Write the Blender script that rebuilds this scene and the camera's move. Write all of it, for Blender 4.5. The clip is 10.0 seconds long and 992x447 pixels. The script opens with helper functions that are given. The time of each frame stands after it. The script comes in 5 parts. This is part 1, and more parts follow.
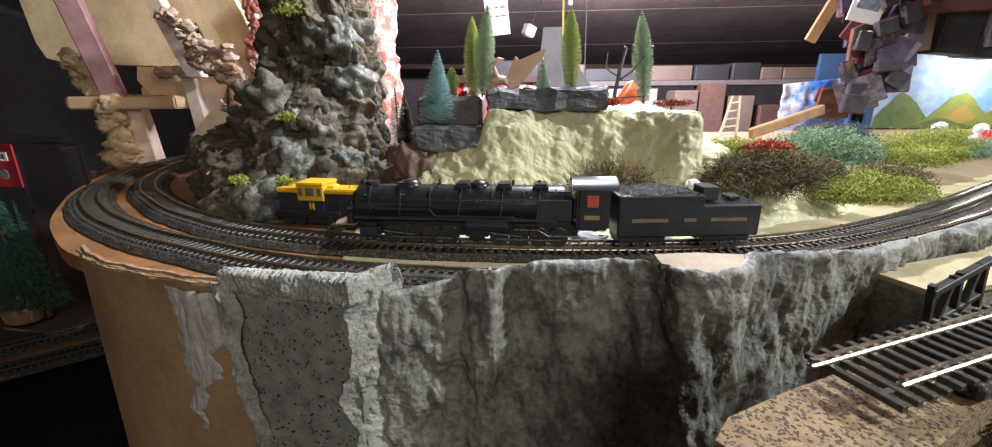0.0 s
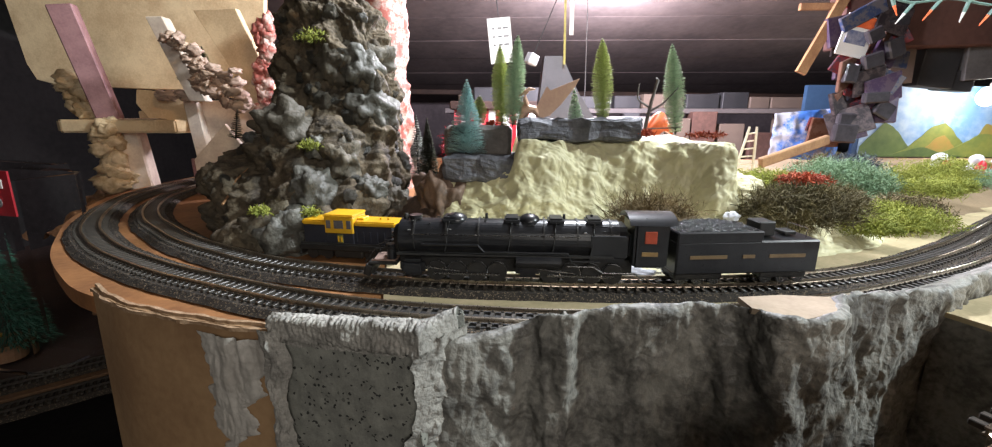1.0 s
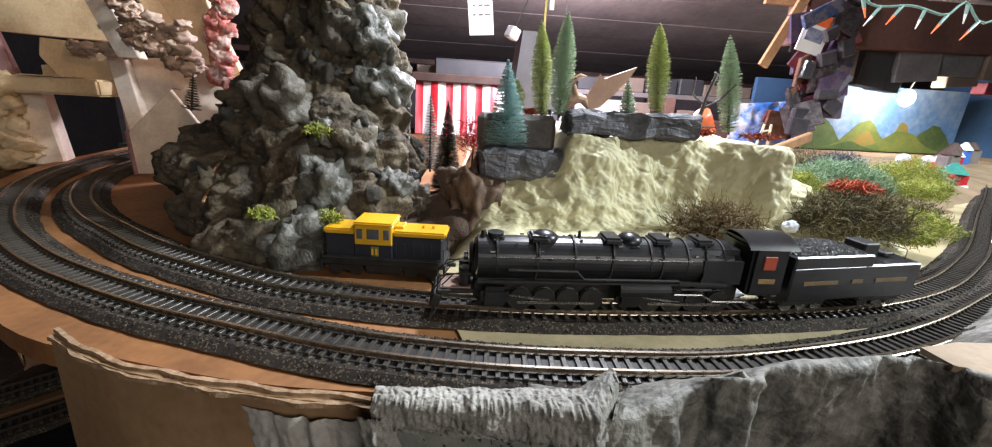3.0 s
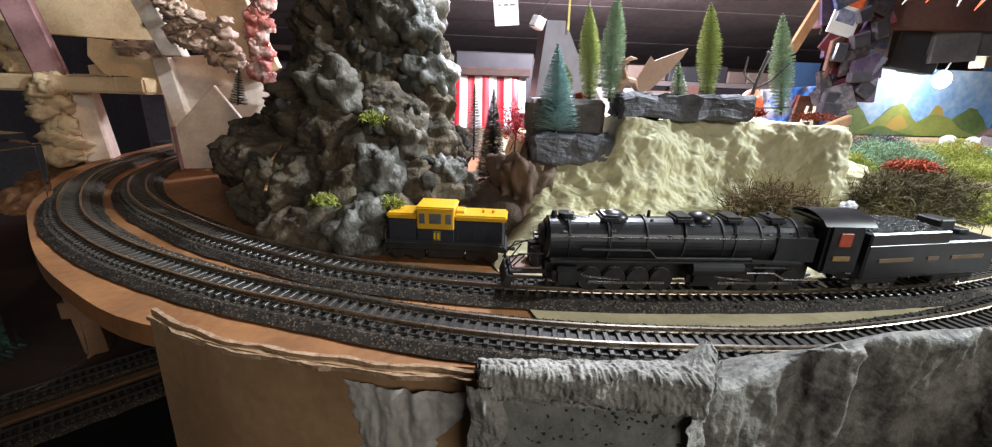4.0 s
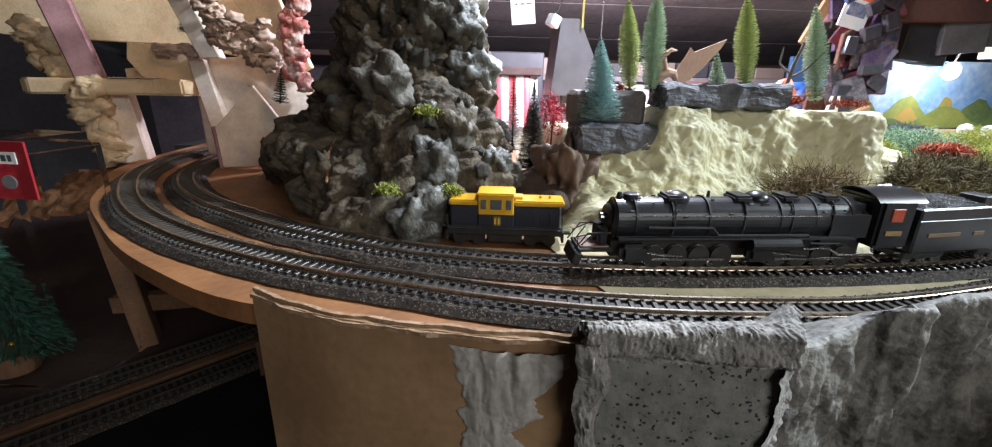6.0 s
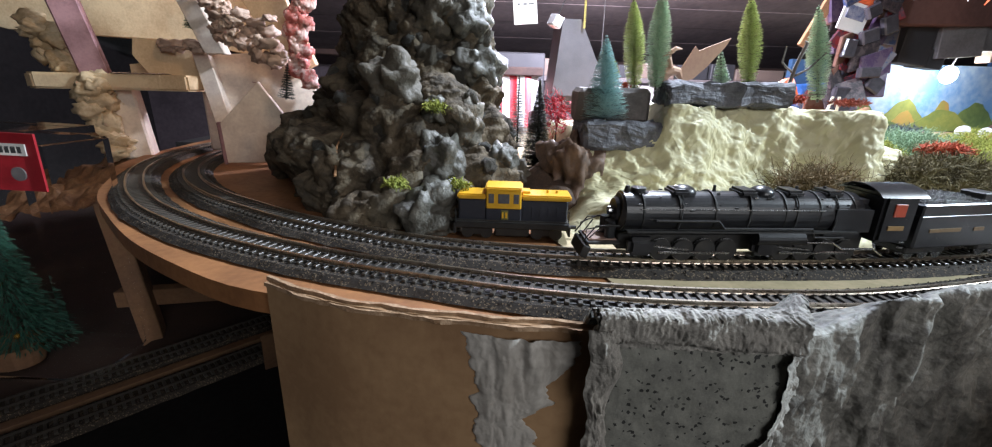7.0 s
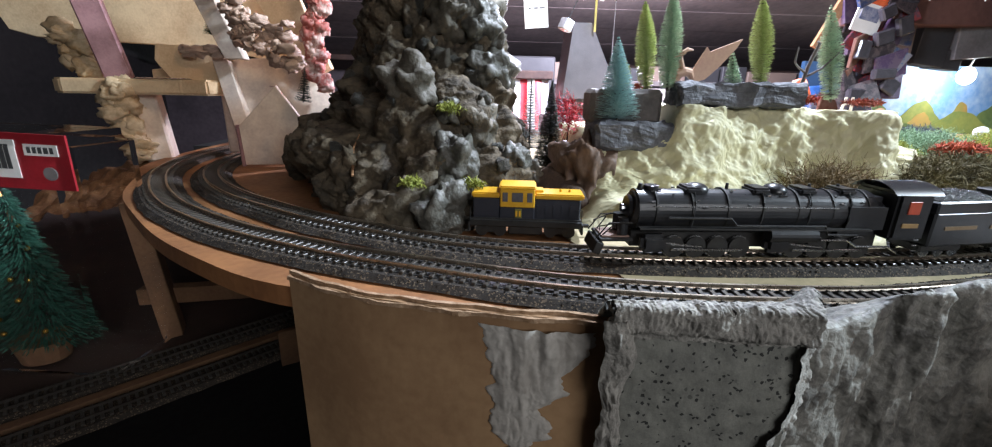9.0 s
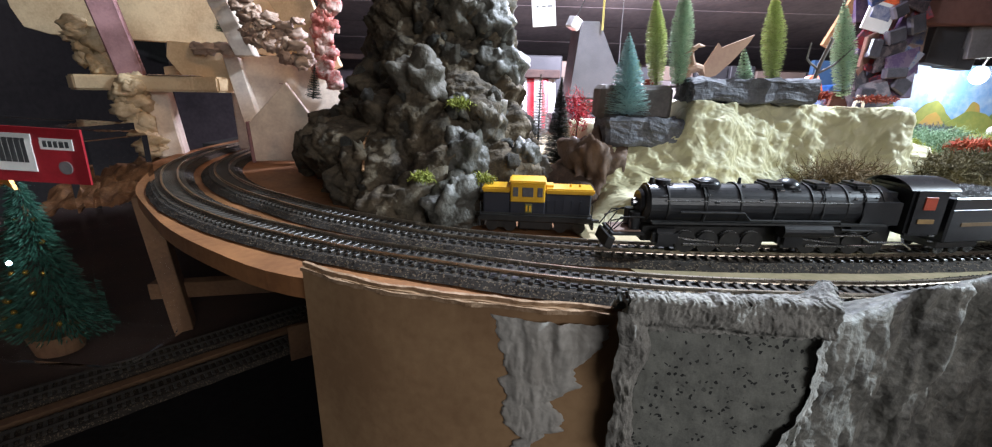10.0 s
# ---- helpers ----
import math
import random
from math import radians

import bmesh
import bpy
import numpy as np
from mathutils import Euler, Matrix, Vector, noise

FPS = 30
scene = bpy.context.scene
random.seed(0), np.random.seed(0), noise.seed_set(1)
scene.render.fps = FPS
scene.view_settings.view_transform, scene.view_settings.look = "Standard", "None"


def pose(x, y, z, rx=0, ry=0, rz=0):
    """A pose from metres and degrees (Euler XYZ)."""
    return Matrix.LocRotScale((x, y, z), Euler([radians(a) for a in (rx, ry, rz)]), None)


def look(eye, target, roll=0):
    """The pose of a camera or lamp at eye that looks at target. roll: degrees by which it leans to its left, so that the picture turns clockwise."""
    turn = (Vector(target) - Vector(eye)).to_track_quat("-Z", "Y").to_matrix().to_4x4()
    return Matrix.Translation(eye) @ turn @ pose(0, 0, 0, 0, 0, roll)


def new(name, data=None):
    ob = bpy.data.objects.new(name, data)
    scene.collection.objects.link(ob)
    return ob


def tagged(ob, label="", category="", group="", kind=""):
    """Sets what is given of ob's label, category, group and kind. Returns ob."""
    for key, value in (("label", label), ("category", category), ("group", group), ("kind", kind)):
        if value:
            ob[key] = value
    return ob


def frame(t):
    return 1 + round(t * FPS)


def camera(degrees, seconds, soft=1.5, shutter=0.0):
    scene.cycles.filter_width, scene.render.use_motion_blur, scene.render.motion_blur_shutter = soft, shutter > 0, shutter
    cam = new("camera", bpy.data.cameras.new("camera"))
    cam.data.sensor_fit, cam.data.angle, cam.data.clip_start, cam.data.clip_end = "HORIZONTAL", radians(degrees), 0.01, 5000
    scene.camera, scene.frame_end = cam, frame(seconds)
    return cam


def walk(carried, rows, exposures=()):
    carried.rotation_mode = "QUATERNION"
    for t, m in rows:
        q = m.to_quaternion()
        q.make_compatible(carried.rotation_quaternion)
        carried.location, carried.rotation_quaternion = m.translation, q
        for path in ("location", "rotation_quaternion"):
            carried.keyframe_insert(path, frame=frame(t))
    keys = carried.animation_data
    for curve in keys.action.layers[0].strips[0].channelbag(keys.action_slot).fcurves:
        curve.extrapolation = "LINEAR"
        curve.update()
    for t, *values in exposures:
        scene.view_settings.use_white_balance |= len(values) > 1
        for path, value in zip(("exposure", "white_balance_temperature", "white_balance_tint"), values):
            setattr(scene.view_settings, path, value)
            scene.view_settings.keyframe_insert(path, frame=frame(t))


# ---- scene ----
cam = camera(98.4, 10.0, soft=1.15)
PATH = [
    (0, (0.0437, 0.2044, 0.1241), (-0.1650, 2.8975, -0.6867), -0.5),
    (0.5, (0.0296, 0.2073, 0.1227), (-0.1607, 2.9300, -0.5851), -2.7),
    (1, (-0.0070, 0.2185, 0.1297), (-0.1142, 2.9568, -0.5372), 0.1),
    (1.5, (-0.0226, 0.2369, 0.1354), (0.0183, 2.9624, -0.5894), 1.7),
    (2, (-0.0606, 0.2510, 0.1424), (0.0634, 2.9737, -0.5823), 4.0),
    (2.2, (-0.0705, 0.2608, 0.1452), (0.0973, 2.9666, -0.6289), 5.2),
    (3.3, (-0.1241, 0.2848, 0.1396), (0.2270, 2.9582, -0.6867), 2.8),
    (3.5, (-0.1311, 0.2848, 0.1382), (0.2185, 2.9582, -0.6909), 3.0),
    (4, (-0.1466, 0.2820, 0.1325), (0.0860, 2.9568, -0.7276), 1.9),
    (4.5, (-0.1537, 0.2806, 0.1269), (0.0775, 2.9469, -0.7642), 1.7),
    (5, (-0.1706, 0.2735, 0.1255), (0.0663, 2.9511, -0.7261), 1.7),
    (5.5, (-0.1833, 0.2693, 0.1255), (0.0338, 2.9469, -0.7304), 0.8),
    (7, (-0.2002, 0.2623, 0.1198), (0.0338, 2.9413, -0.7276), 1.4),
    (7.5, (-0.2002, 0.2594, 0.1184), (0.0381, 2.9384, -0.7276), 1.4),
    (8, (-0.2002, 0.2608, 0.1156), (0.0451, 2.9342, -0.7487), 1.5),
    (8.5, (-0.2016, 0.2566, 0.1170), (0.0240, 2.9384, -0.7247), 1.4),
    (9, (-0.2044, 0.2552, 0.1170), (-0.0310, 2.9469, -0.7064), 1.1),
    (9.5, (-0.2073, 0.2552, 0.1128), (-0.0564, 2.9469, -0.7135), 1.0),
    (10, (-0.2087, 0.2538, 0.1128), (-0.0677, 2.9469, -0.7106), 1.2),
]
walk(cam, [(t, look(eye, target, roll)) for t, eye, target, roll in PATH], [(0, 0.12, 6400, 10), (4.5, 0.2, 6200, 10), (7, 0.33, 5850, 10), (10, 0.33, 5800, 10)])

# ---- world and light ----
world = bpy.data.worlds.new("World")
scene.world = world
world.use_nodes = True
world.node_tree.nodes["Background"].inputs[0].default_value = (0.55, 0.6, 0.72, 1)
world.node_tree.nodes["Background"].inputs[1].default_value = 0.03


def lamp(name, place, energy, colour, radius, target=None, size=None, spot=None):
    data = bpy.data.lights.new(name, "AREA" if size else ("SPOT" if spot else "POINT"))
    data.energy, data.color = energy, colour
    if size:
        data.shape, data.size, data.size_y = "RECTANGLE", size[0], size[1]
    else:
        data.shadow_soft_size = radius
        if spot:
            data.spot_size, data.spot_blend = radians(spot), 0.6
    ob = new(name, data)
    ob.matrix_world = look(place, target) if target else pose(*place)
    return ob


KEY = (1.5, 0.3, 1.02)
lamp("shop_light", KEY, 135, (0.9, 1.0, 1.02), 0.05)
lamp("overhead_light", (0.13, 0.86, 0.57), 23, (0.93, 0.98, 1.06), 0.035)
lamp("backdrop_bulb_light", (1.575, 1.755, 0.205), 2.5, (1.0, 0.95, 0.86), 0.03)
lamp("ceiling_lamp_light", (0.3, 1.6, 0.44), 58, (0.97, 0.9, 1.05), 0.06)
# unseen warm spot, added to brighten and warm the foam house
lamp("warm_clip_lamp_light", (0.25, 0.35, 0.85), 9, (1.0, 0.64, 0.34), 0.03, target=(-0.74, 1.08, 0.2), spot=33)
# unseen soft fill behind the camera, added to lift the front faces
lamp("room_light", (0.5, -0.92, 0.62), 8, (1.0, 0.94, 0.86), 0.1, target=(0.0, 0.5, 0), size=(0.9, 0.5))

# ---- materials ----


def mat(name, a, b=None, rough=0.7, metal=0.0, scale=60.0, fine=400.0, bump=0.3, depth=0.001, contrast=(0.35, 0.65), coat=0.0, rand=0.0, spec=0.5, stroke=0.0, stroke_depth=0.004):
    """Two colours mixed by noise at two scales, with a fine relief; sizes per metre."""
    m = bpy.data.materials.new(name)
    m.use_nodes = True
    nt = m.node_tree
    n, l = nt.nodes, nt.links
    p = n["Principled BSDF"]
    p.inputs["Roughness"].default_value, p.inputs["Metallic"].default_value = rough, metal
    p.inputs["Coat Weight"].default_value = coat
    p.inputs["Specular IOR Level"].default_value = spec
    tc = n.new("ShaderNodeTexCoord")
    big = n.new("ShaderNodeTexNoise")
    big.inputs["Scale"].default_value, big.inputs["Detail"].default_value, big.inputs["Roughness"].default_value = scale, 6, 0.6
    l.new(tc.outputs["Object"], big.inputs["Vector"])
    small = n.new("ShaderNodeTexNoise")
    small.inputs["Scale"].default_value, small.inputs["Detail"].default_value = fine, 4
    l.new(tc.outputs["Object"], small.inputs["Vector"])
    add = n.new("ShaderNodeMath")
    add.operation = "MULTIPLY_ADD"
    l.new(small.outputs["Fac"], add.inputs[0])
    add.inputs[1].default_value = 0.35
    l.new(big.outputs["Fac"], add.inputs[2])
    ramp = n.new("ShaderNodeMapRange")
    ramp.inputs["From Min"].default_value, ramp.inputs["From Max"].default_value = contrast[0] + 0.175, contrast[1] + 0.175
    last = add.outputs[0]
    if rand:
        info = n.new("ShaderNodeObjectInfo")
        ra = n.new("ShaderNodeMath")
        ra.operation = "MULTIPLY_ADD"
        l.new(info.outputs["Random"], ra.inputs[0])
        ra.inputs[1].default_value = rand
        l.new(last, ra.inputs[2])
        last = ra.outputs[0]
    l.new(last, ramp.inputs["Value"])
    mix = n.new("ShaderNodeMix")
    mix.data_type = "RGBA"
    l.new(ramp.outputs[0], mix.inputs["Factor"])
    b = b or tuple(c * 0.7 for c in a)
    mix.inputs["A"].default_value, mix.inputs["B"].default_value = (*a, 1), (*b, 1)
    l.new(mix.outputs["Result"], p.inputs["Base Color"])
    rr = n.new("ShaderNodeMapRange")
    rr.inputs["To Min"].default_value, rr.inputs["To Max"].default_value = max(rough - 0.12, 0.04), min(rough + 0.12, 1)
    l.new(small.outputs["Fac"], rr.inputs["Value"])
    l.new(rr.outputs[0], p.inputs["Roughness"])
    if bump:
        bp = n.new("ShaderNodeBump")
        bp.inputs["Strength"].default_value, bp.inputs["Distance"].default_value = bump, depth
        l.new(add.outputs[0], bp.inputs["Height"])
        l.new(bp.outputs[0], p.inputs["Normal"])
        if stroke:
            # flat knife strokes with sharp lips
            sn = n.new("ShaderNodeTexNoise")
            sn.inputs["Scale"].default_value, sn.inputs["Detail"].default_value, sn.inputs["Distortion"].default_value = stroke, 2, 0.9
            l.new(tc.outputs["Object"], sn.inputs["Vector"])
            fold = n.new("ShaderNodeMath")
            fold.operation = "PINGPONG"
            fold.inputs[1].default_value = 0.13
            l.new(sn.outputs["Fac"], fold.inputs[0])
            b2 = n.new("ShaderNodeBump")
            b2.inputs["Strength"].default_value, b2.inputs["Distance"].default_value = 0.7, stroke_depth * 1.1
            l.new(fold.outputs[0], b2.inputs["Height"])
            l.new(b2.outputs[0], bp.inputs["Normal"])
    return m


def speckle(name, base, spots, scale, size, rough=0.9, bump=0.4, depth=0.0008):
    """A base colour with scattered spots, as ballast, cork and crushed foam have."""
    m = mat(name, base[0], base[1], rough, 0, scale * 0.12, scale * 1.4, bump, depth)
    nt = m.node_tree
    n, l = nt.nodes, nt.links
    p = n["Principled BSDF"]
    old = p.inputs["Base Color"].links[0].from_socket
    tc = n.new("ShaderNodeTexCoord")
    vor = n.new("ShaderNodeTexVoronoi")
    vor.inputs["Scale"].default_value = scale
    l.new(tc.outputs["Object"], vor.inputs["Vector"])
    sep = n.new("ShaderNodeSeparateColor")
    l.new(vor.outputs["Color"], sep.inputs[0])
    cut = n.new("ShaderNodeMapRange")
    cut.inputs["From Min"].default_value, cut.inputs["From Max"].default_value = 1 - size, 1 - size * 0.7
    l.new(sep.outputs[0], cut.inputs["Value"])
    mix = n.new("ShaderNodeMix")
    mix.data_type = "RGBA"
    l.new(cut.outputs[0], mix.inputs["Factor"])
    l.new(old, mix.inputs["A"])
    mix.inputs["B"].default_value = (*spots, 1)
    l.new(mix.outputs["Result"], p.inputs["Base Color"])
    return m


def glow(name, colour, strength):
    m = bpy.data.materials.new(name)
    m.use_nodes = True
    p = m.node_tree.nodes["Principled BSDF"]
    p.inputs["Base Color"].default_value = (*colour, 1)
    p.inputs["Emission Color"].default_value, p.inputs["Emission Strength"].default_value = (*colour, 1), strength
    return m


def clear(name, colour=(1, 1, 1), rough=0.05):
    m = bpy.data.materials.new(name)
    m.use_nodes = True
    p = m.node_tree.nodes["Principled BSDF"]
    p.inputs["Base Color"].default_value = (*colour, 1)
    p.inputs["Transmission Weight"].default_value, p.inputs["Roughness"].default_value, p.inputs["IOR"].default_value = 1, rough, 1.04
    return m


PLY = mat("plywood", (0.37, 0.165, 0.06), (0.22, 0.095, 0.036), 0.65, scale=18, fine=160, bump=0.25, depth=0.0006)
SAND = mat("painted_board", (0.5, 0.4, 0.24), (0.36, 0.3, 0.17), 0.8, scale=25, fine=300)
CARD = mat("corrugated_cardboard", (0.38, 0.235, 0.118), (0.27, 0.155, 0.075), 0.85, scale=14, fine=180, bump=0.3)
CARD_CUT = mat("cardboard_cut_edge", (0.42, 0.28, 0.17), (0.24, 0.14, 0.07), 0.9, scale=200, fine=900, bump=0.6)
PLASTER_W = mat("white_plaster_smear", (0.56, 0.53, 0.48), (0.38, 0.35, 0.31), 0.6, scale=35, fine=260, bump=0.5, depth=0.002, stroke=45, stroke_depth=0.003)
PLASTER_P = mat("pale_crumbled_plaster", (0.4, 0.38, 0.34), (0.2, 0.19, 0.17), 0.75, scale=60, fine=420, bump=1.0, depth=0.003, stroke=90, stroke_depth=0.003)
PLASTER_G = mat("grey_painted_plaster", (0.26, 0.25, 0.22), (0.1, 0.095, 0.085), 0.55, scale=30, fine=240, bump=0.9, depth=0.003, contrast=(0.4, 0.62), stroke=42, stroke_depth=0.005)
FOAM_G = speckle("grey_painted_foam", ((0.26, 0.26, 0.225), (0.17, 0.17, 0.15)), (0.03, 0.03, 0.028), 700, 0.07, 0.75, 0.5, 0.001)
CREAM = mat("cream_plaster", (0.62, 0.575, 0.35), (0.49, 0.455, 0.285), 0.55, scale=14, fine=150, bump=0.5, depth=0.002, contrast=(0.3, 0.75), stroke=32, stroke_depth=0.0075)
BALLAST = speckle("ballast", ((0.03, 0.022, 0.015), (0.015, 0.011, 0.008)), (0.13, 0.095, 0.06), 1100, 0.17, 0.95, 0.9, 0.0008)
SLEEPER = mat("sleeper_plastic", (0.022, 0.019, 0.016), (0.055, 0.048, 0.04), 0.36, scale=120, fine=900, rand=0.3)
RAIL = mat("rail_metal", (0.6, 0.52, 0.42), (0.38, 0.31, 0.24), 0.3, 1.0, scale=60, fine=700, bump=0.1)
# rail copy with the shade below the table put into its colour
SHADED_RAIL = mat("shaded_rail", (0.05, 0.04, 0.032), (0.03, 0.024, 0.02), 0.6, 0.4, scale=60, fine=700, bump=0.1)
BLACK = mat("black_engine_paint", (0.012, 0.012, 0.014), (0.02, 0.02, 0.022), 0.32, scale=90, fine=900, bump=0.1, depth=0.0003)
BLACK_D = mat("black_underframe", (0.012, 0.011, 0.011), (0.025, 0.023, 0.02), 0.55, scale=150, fine=900)
STEEL = mat("bright_steel", (0.5, 0.5, 0.5), (0.3, 0.3, 0.3), 0.25, 1.0, scale=100, fine=900, bump=0.05)
YELLOW = mat("yellow_engine_paint", (0.75, 0.42, 0.015), (0.66, 0.36, 0.012), 0.4, scale=60, fine=600, bump=0.1)
NAVY = mat("dark_blue_engine_paint", (0.018, 0.02, 0.03), (0.028, 0.03, 0.042), 0.45, scale=60, fine=600, bump=0.1)
COAL = mat("coal", (0.012, 0.012, 0.012), (0.035, 0.035, 0.035), 0.25, scale=500, fine=1500, bump=1.0, depth=0.002)
ROCK = mat("dark_painted_rock", (0.155, 0.12, 0.077), (0.05, 0.041, 0.03), 0.8, scale=38, fine=240, bump=1.0, depth=0.006, spec=0.3)
STONE = mat("grey_brown_stone", (0.2, 0.165, 0.11), (0.09, 0.078, 0.058), 0.65, scale=45, fine=260, bump=1.0, depth=0.004, rand=0.3)
STONE_B = mat("blue_grey_stone", (0.22, 0.215, 0.185), (0.085, 0.08, 0.066), 0.5, scale=45, fine=260, bump=1.0, depth=0.004, rand=0.2)
SLAB = mat("slate_slab", (0.15, 0.15, 0.17), (0.06, 0.06, 0.07), 0.6, scale=38, fine=250, bump=1.0, depth=0.004)
BROWN_BLOCK = mat("brown_grey_block", (0.17, 0.145, 0.13), (0.1, 0.088, 0.08), 0.7, scale=30, fine=300)
FOAM = mat("cream_expanding_foam", (0.72, 0.58, 0.38), (0.5, 0.36, 0.2), 0.6, scale=30, fine=240, bump=0.6, depth=0.002)
HOUSE = mat("cream_foam_board", (0.82, 0.64, 0.4), (0.6, 0.43, 0.25), 0.7, scale=14, fine=300, bump=0.45, depth=0.0015)
HOUSE_W = mat("white_foam_board", (0.8, 0.69, 0.56), (0.6, 0.49, 0.4), 0.7, scale=25, fine=250, bump=0.35)
PURPLE = mat("mauve_painted_foam", (0.3, 0.16, 0.16), (0.2, 0.1, 0.105), 0.7, scale=30, fine=300, bump=0.3)
PINK = mat("pink_white_foam", (0.64, 0.48, 0.42), (0.42, 0.12, 0.095), 0.6, scale=45, fine=260, bump=0.7, depth=0.003, contrast=(0.4, 0.55))
MAUVE_STONE = mat("mauve_pebbles", (0.72, 0.57, 0.42), (0.42, 0.3, 0.23), 0.5, scale=60, fine=300, rand=0.4)
WOOD = mat("raw_wood", (0.36, 0.2, 0.09), (0.22, 0.11, 0.05), 0.7, scale=20, fine=250, bump=0.3)
# raw wood made darker: shade of the lower level is in the colour
SHADED_WOOD = mat("shaded_wood", (0.17, 0.088, 0.04), (0.1, 0.05, 0.024), 0.75, scale=20, fine=250, bump=0.3)
DARK_WOOD = mat("dark_joist_wood", (0.07, 0.038, 0.026), (0.035, 0.02, 0.015), 0.75, scale=7, fine=90, bump=0.3)
TREE_BLUE = mat("blue_green_bristle", (0.26, 0.44, 0.44), (0.5, 0.64, 0.62), 0.6, scale=200, fine=900, bump=0)
TREE_LIME = mat("lime_green_bristle", (0.34, 0.41, 0.12), (0.58, 0.62, 0.28), 0.6, scale=200, fine=900, bump=0)
TREE_GREEN = mat("frosted_green_bristle", (0.32, 0.46, 0.3), (0.58, 0.66, 0.48), 0.6, scale=220, fine=900, bump=0)
TREE_DARK = mat("dark_green_bristle", (0.03, 0.036, 0.02), (0.07, 0.075, 0.04), 0.7, scale=200, fine=900, bump=0)
WIRE = mat("twisted_wire", (0.12, 0.11, 0.09), (0.06, 0.055, 0.045), 0.5, 0.6)
MOSS_DRY = mat("dry_brown_moss", (0.24, 0.165, 0.07), (0.08, 0.058, 0.025), 0.8, scale=80, fine=500, bump=0)
MOSS_OLIVE = mat("olive_moss", (0.16, 0.13, 0.05), (0.06, 0.05, 0.022), 0.85, scale=60, fine=500, bump=0)
MOSS_LIME = mat("lime_moss", (0.34, 0.36, 0.06), (0.17, 0.2, 0.03), 0.85, scale=60, fine=500, bump=0)
MOSS_TEAL = mat("teal_green_moss", (0.24, 0.34, 0.2), (0.13, 0.22, 0.12), 0.85, scale=60, fine=500, bump=0)
MOSS_RED = mat("orange_red_moss", (0.5, 0.1, 0.03), (0.28, 0.035, 0.015), 0.8, scale=90, fine=500, bump=0)
RED_PLASTIC = mat("red_plastic", (0.5, 0.02, 0.03), (0.35, 0.012, 0.02), 0.35, scale=60, bump=0.1)
ORANGE_PLASTIC = mat("orange_plastic", (0.8, 0.16, 0.05), (0.6, 0.1, 0.03), 0.4, scale=60, bump=0.1)
TAN_PLASTIC = mat("tan_pink_plastic", (0.58, 0.37, 0.24), (0.48, 0.28, 0.2), 0.45, scale=30, bump=0.1)
WHITE_PAPER = mat("white_paper", (0.78, 0.76, 0.72), (0.7, 0.68, 0.64), 0.7, scale=30, bump=0.05)
GREY_PAPER = mat("grey_card", (0.17, 0.16, 0.16), (0.11, 0.105, 0.1), 0.7, scale=12, fine=120, bump=0.1)
INK = mat("dark_ink", (0.03, 0.03, 0.03), (0.05, 0.05, 0.05), 0.7, scale=50, bump=0)
CLEAR = clear("clear_plastic")
COTTON = mat("white_cotton_scrap", (0.7, 0.71, 0.74), (0.55, 0.56, 0.6), 0.5, scale=80, bump=0.4)
# nearly black, so the colour itself holds the dark of the unlit room
DARK_ROOM = mat("unlit_room_board", (0.022, 0.018, 0.016), (0.011, 0.009, 0.008), 0.85, scale=3, fine=40)
BLUE_WALL = mat("blue_painted_wall", (0.06, 0.13, 0.24), (0.045, 0.1, 0.2), 0.6, scale=4, fine=60, bump=0.1)
BLUE_PLASTIC = mat("blue_plastic", (0.05, 0.14, 0.42), (0.03, 0.08, 0.28), 0.4, scale=30, bump=0.1)
BACK_WALL = mat("grey_brown_back_wall", (0.15, 0.12, 0.125), (0.08, 0.065, 0.068), 0.85, scale=3, fine=40)

# ---- mesh helpers ----


def mesh_of(bm, name, material, smooth=True):
    me = bpy.data.meshes.new(name)
    bm.normal_update()
    bm.to_mesh(me)
    bm.free()
    me.materials.append(material)
    if smooth:
        me.polygons.foreach_set("use_smooth", [True] * len(me.polygons))
    return me


def part(name, bm, material, parent, label="", smooth=False, kind=""):
    ob = new(name, mesh_of(bm, name, material, smooth))
    ob.parent = parent
    return tagged(ob, label, kind=kind)


def thing(name, bm, material, label, category, at=None, smooth=False, kind="", group=""):
    ob = new(name, mesh_of(bm, name, material, smooth) if bm else None)
    if at is not None:
        ob.matrix_world = at
    return tagged(ob, label, category, group, kind)


def box(sx, sy, sz, at=(0, 0, 0), rot=(0, 0, 0), bevel=0.0, bm=None, seg=1):
    """A block with its centre at 'at', bevelled."""
    bm = bm or bmesh.new()
    r = bmesh.ops.create_cube(bm, size=1)
    vs = r["verts"]
    bmesh.ops.scale(bm, vec=(sx, sy, sz), verts=vs)
    if bevel:
        es = list({e for v in vs for e in v.link_edges})
        g = bmesh.ops.bevel(bm, geom=es, offset=bevel, segments=seg, affect="EDGES")
        vs = list({v for f in g["faces"] for v in f.verts} | {v for v in vs if v.is_valid})
    bmesh.ops.transform(bm, matrix=pose(*at, *rot), verts=vs)
    return bm


def rod(r1, r2, a, b, seg=12, bm=None, caps=True):
    """A tapered round bar from a to b."""
    bm = bm or bmesh.new()
    a, b = Vector(a), Vector(b)
    r = bmesh.ops.create_cone(bm, cap_ends=caps, segments=seg, radius1=r1, radius2=r2, depth=(b - a).length)
    m = Matrix.Translation((a + b) / 2) @ (b - a).to_track_quat("Z", "Y").to_matrix().to_4x4()
    bmesh.ops.transform(bm, matrix=m, verts=r["verts"])
    return bm


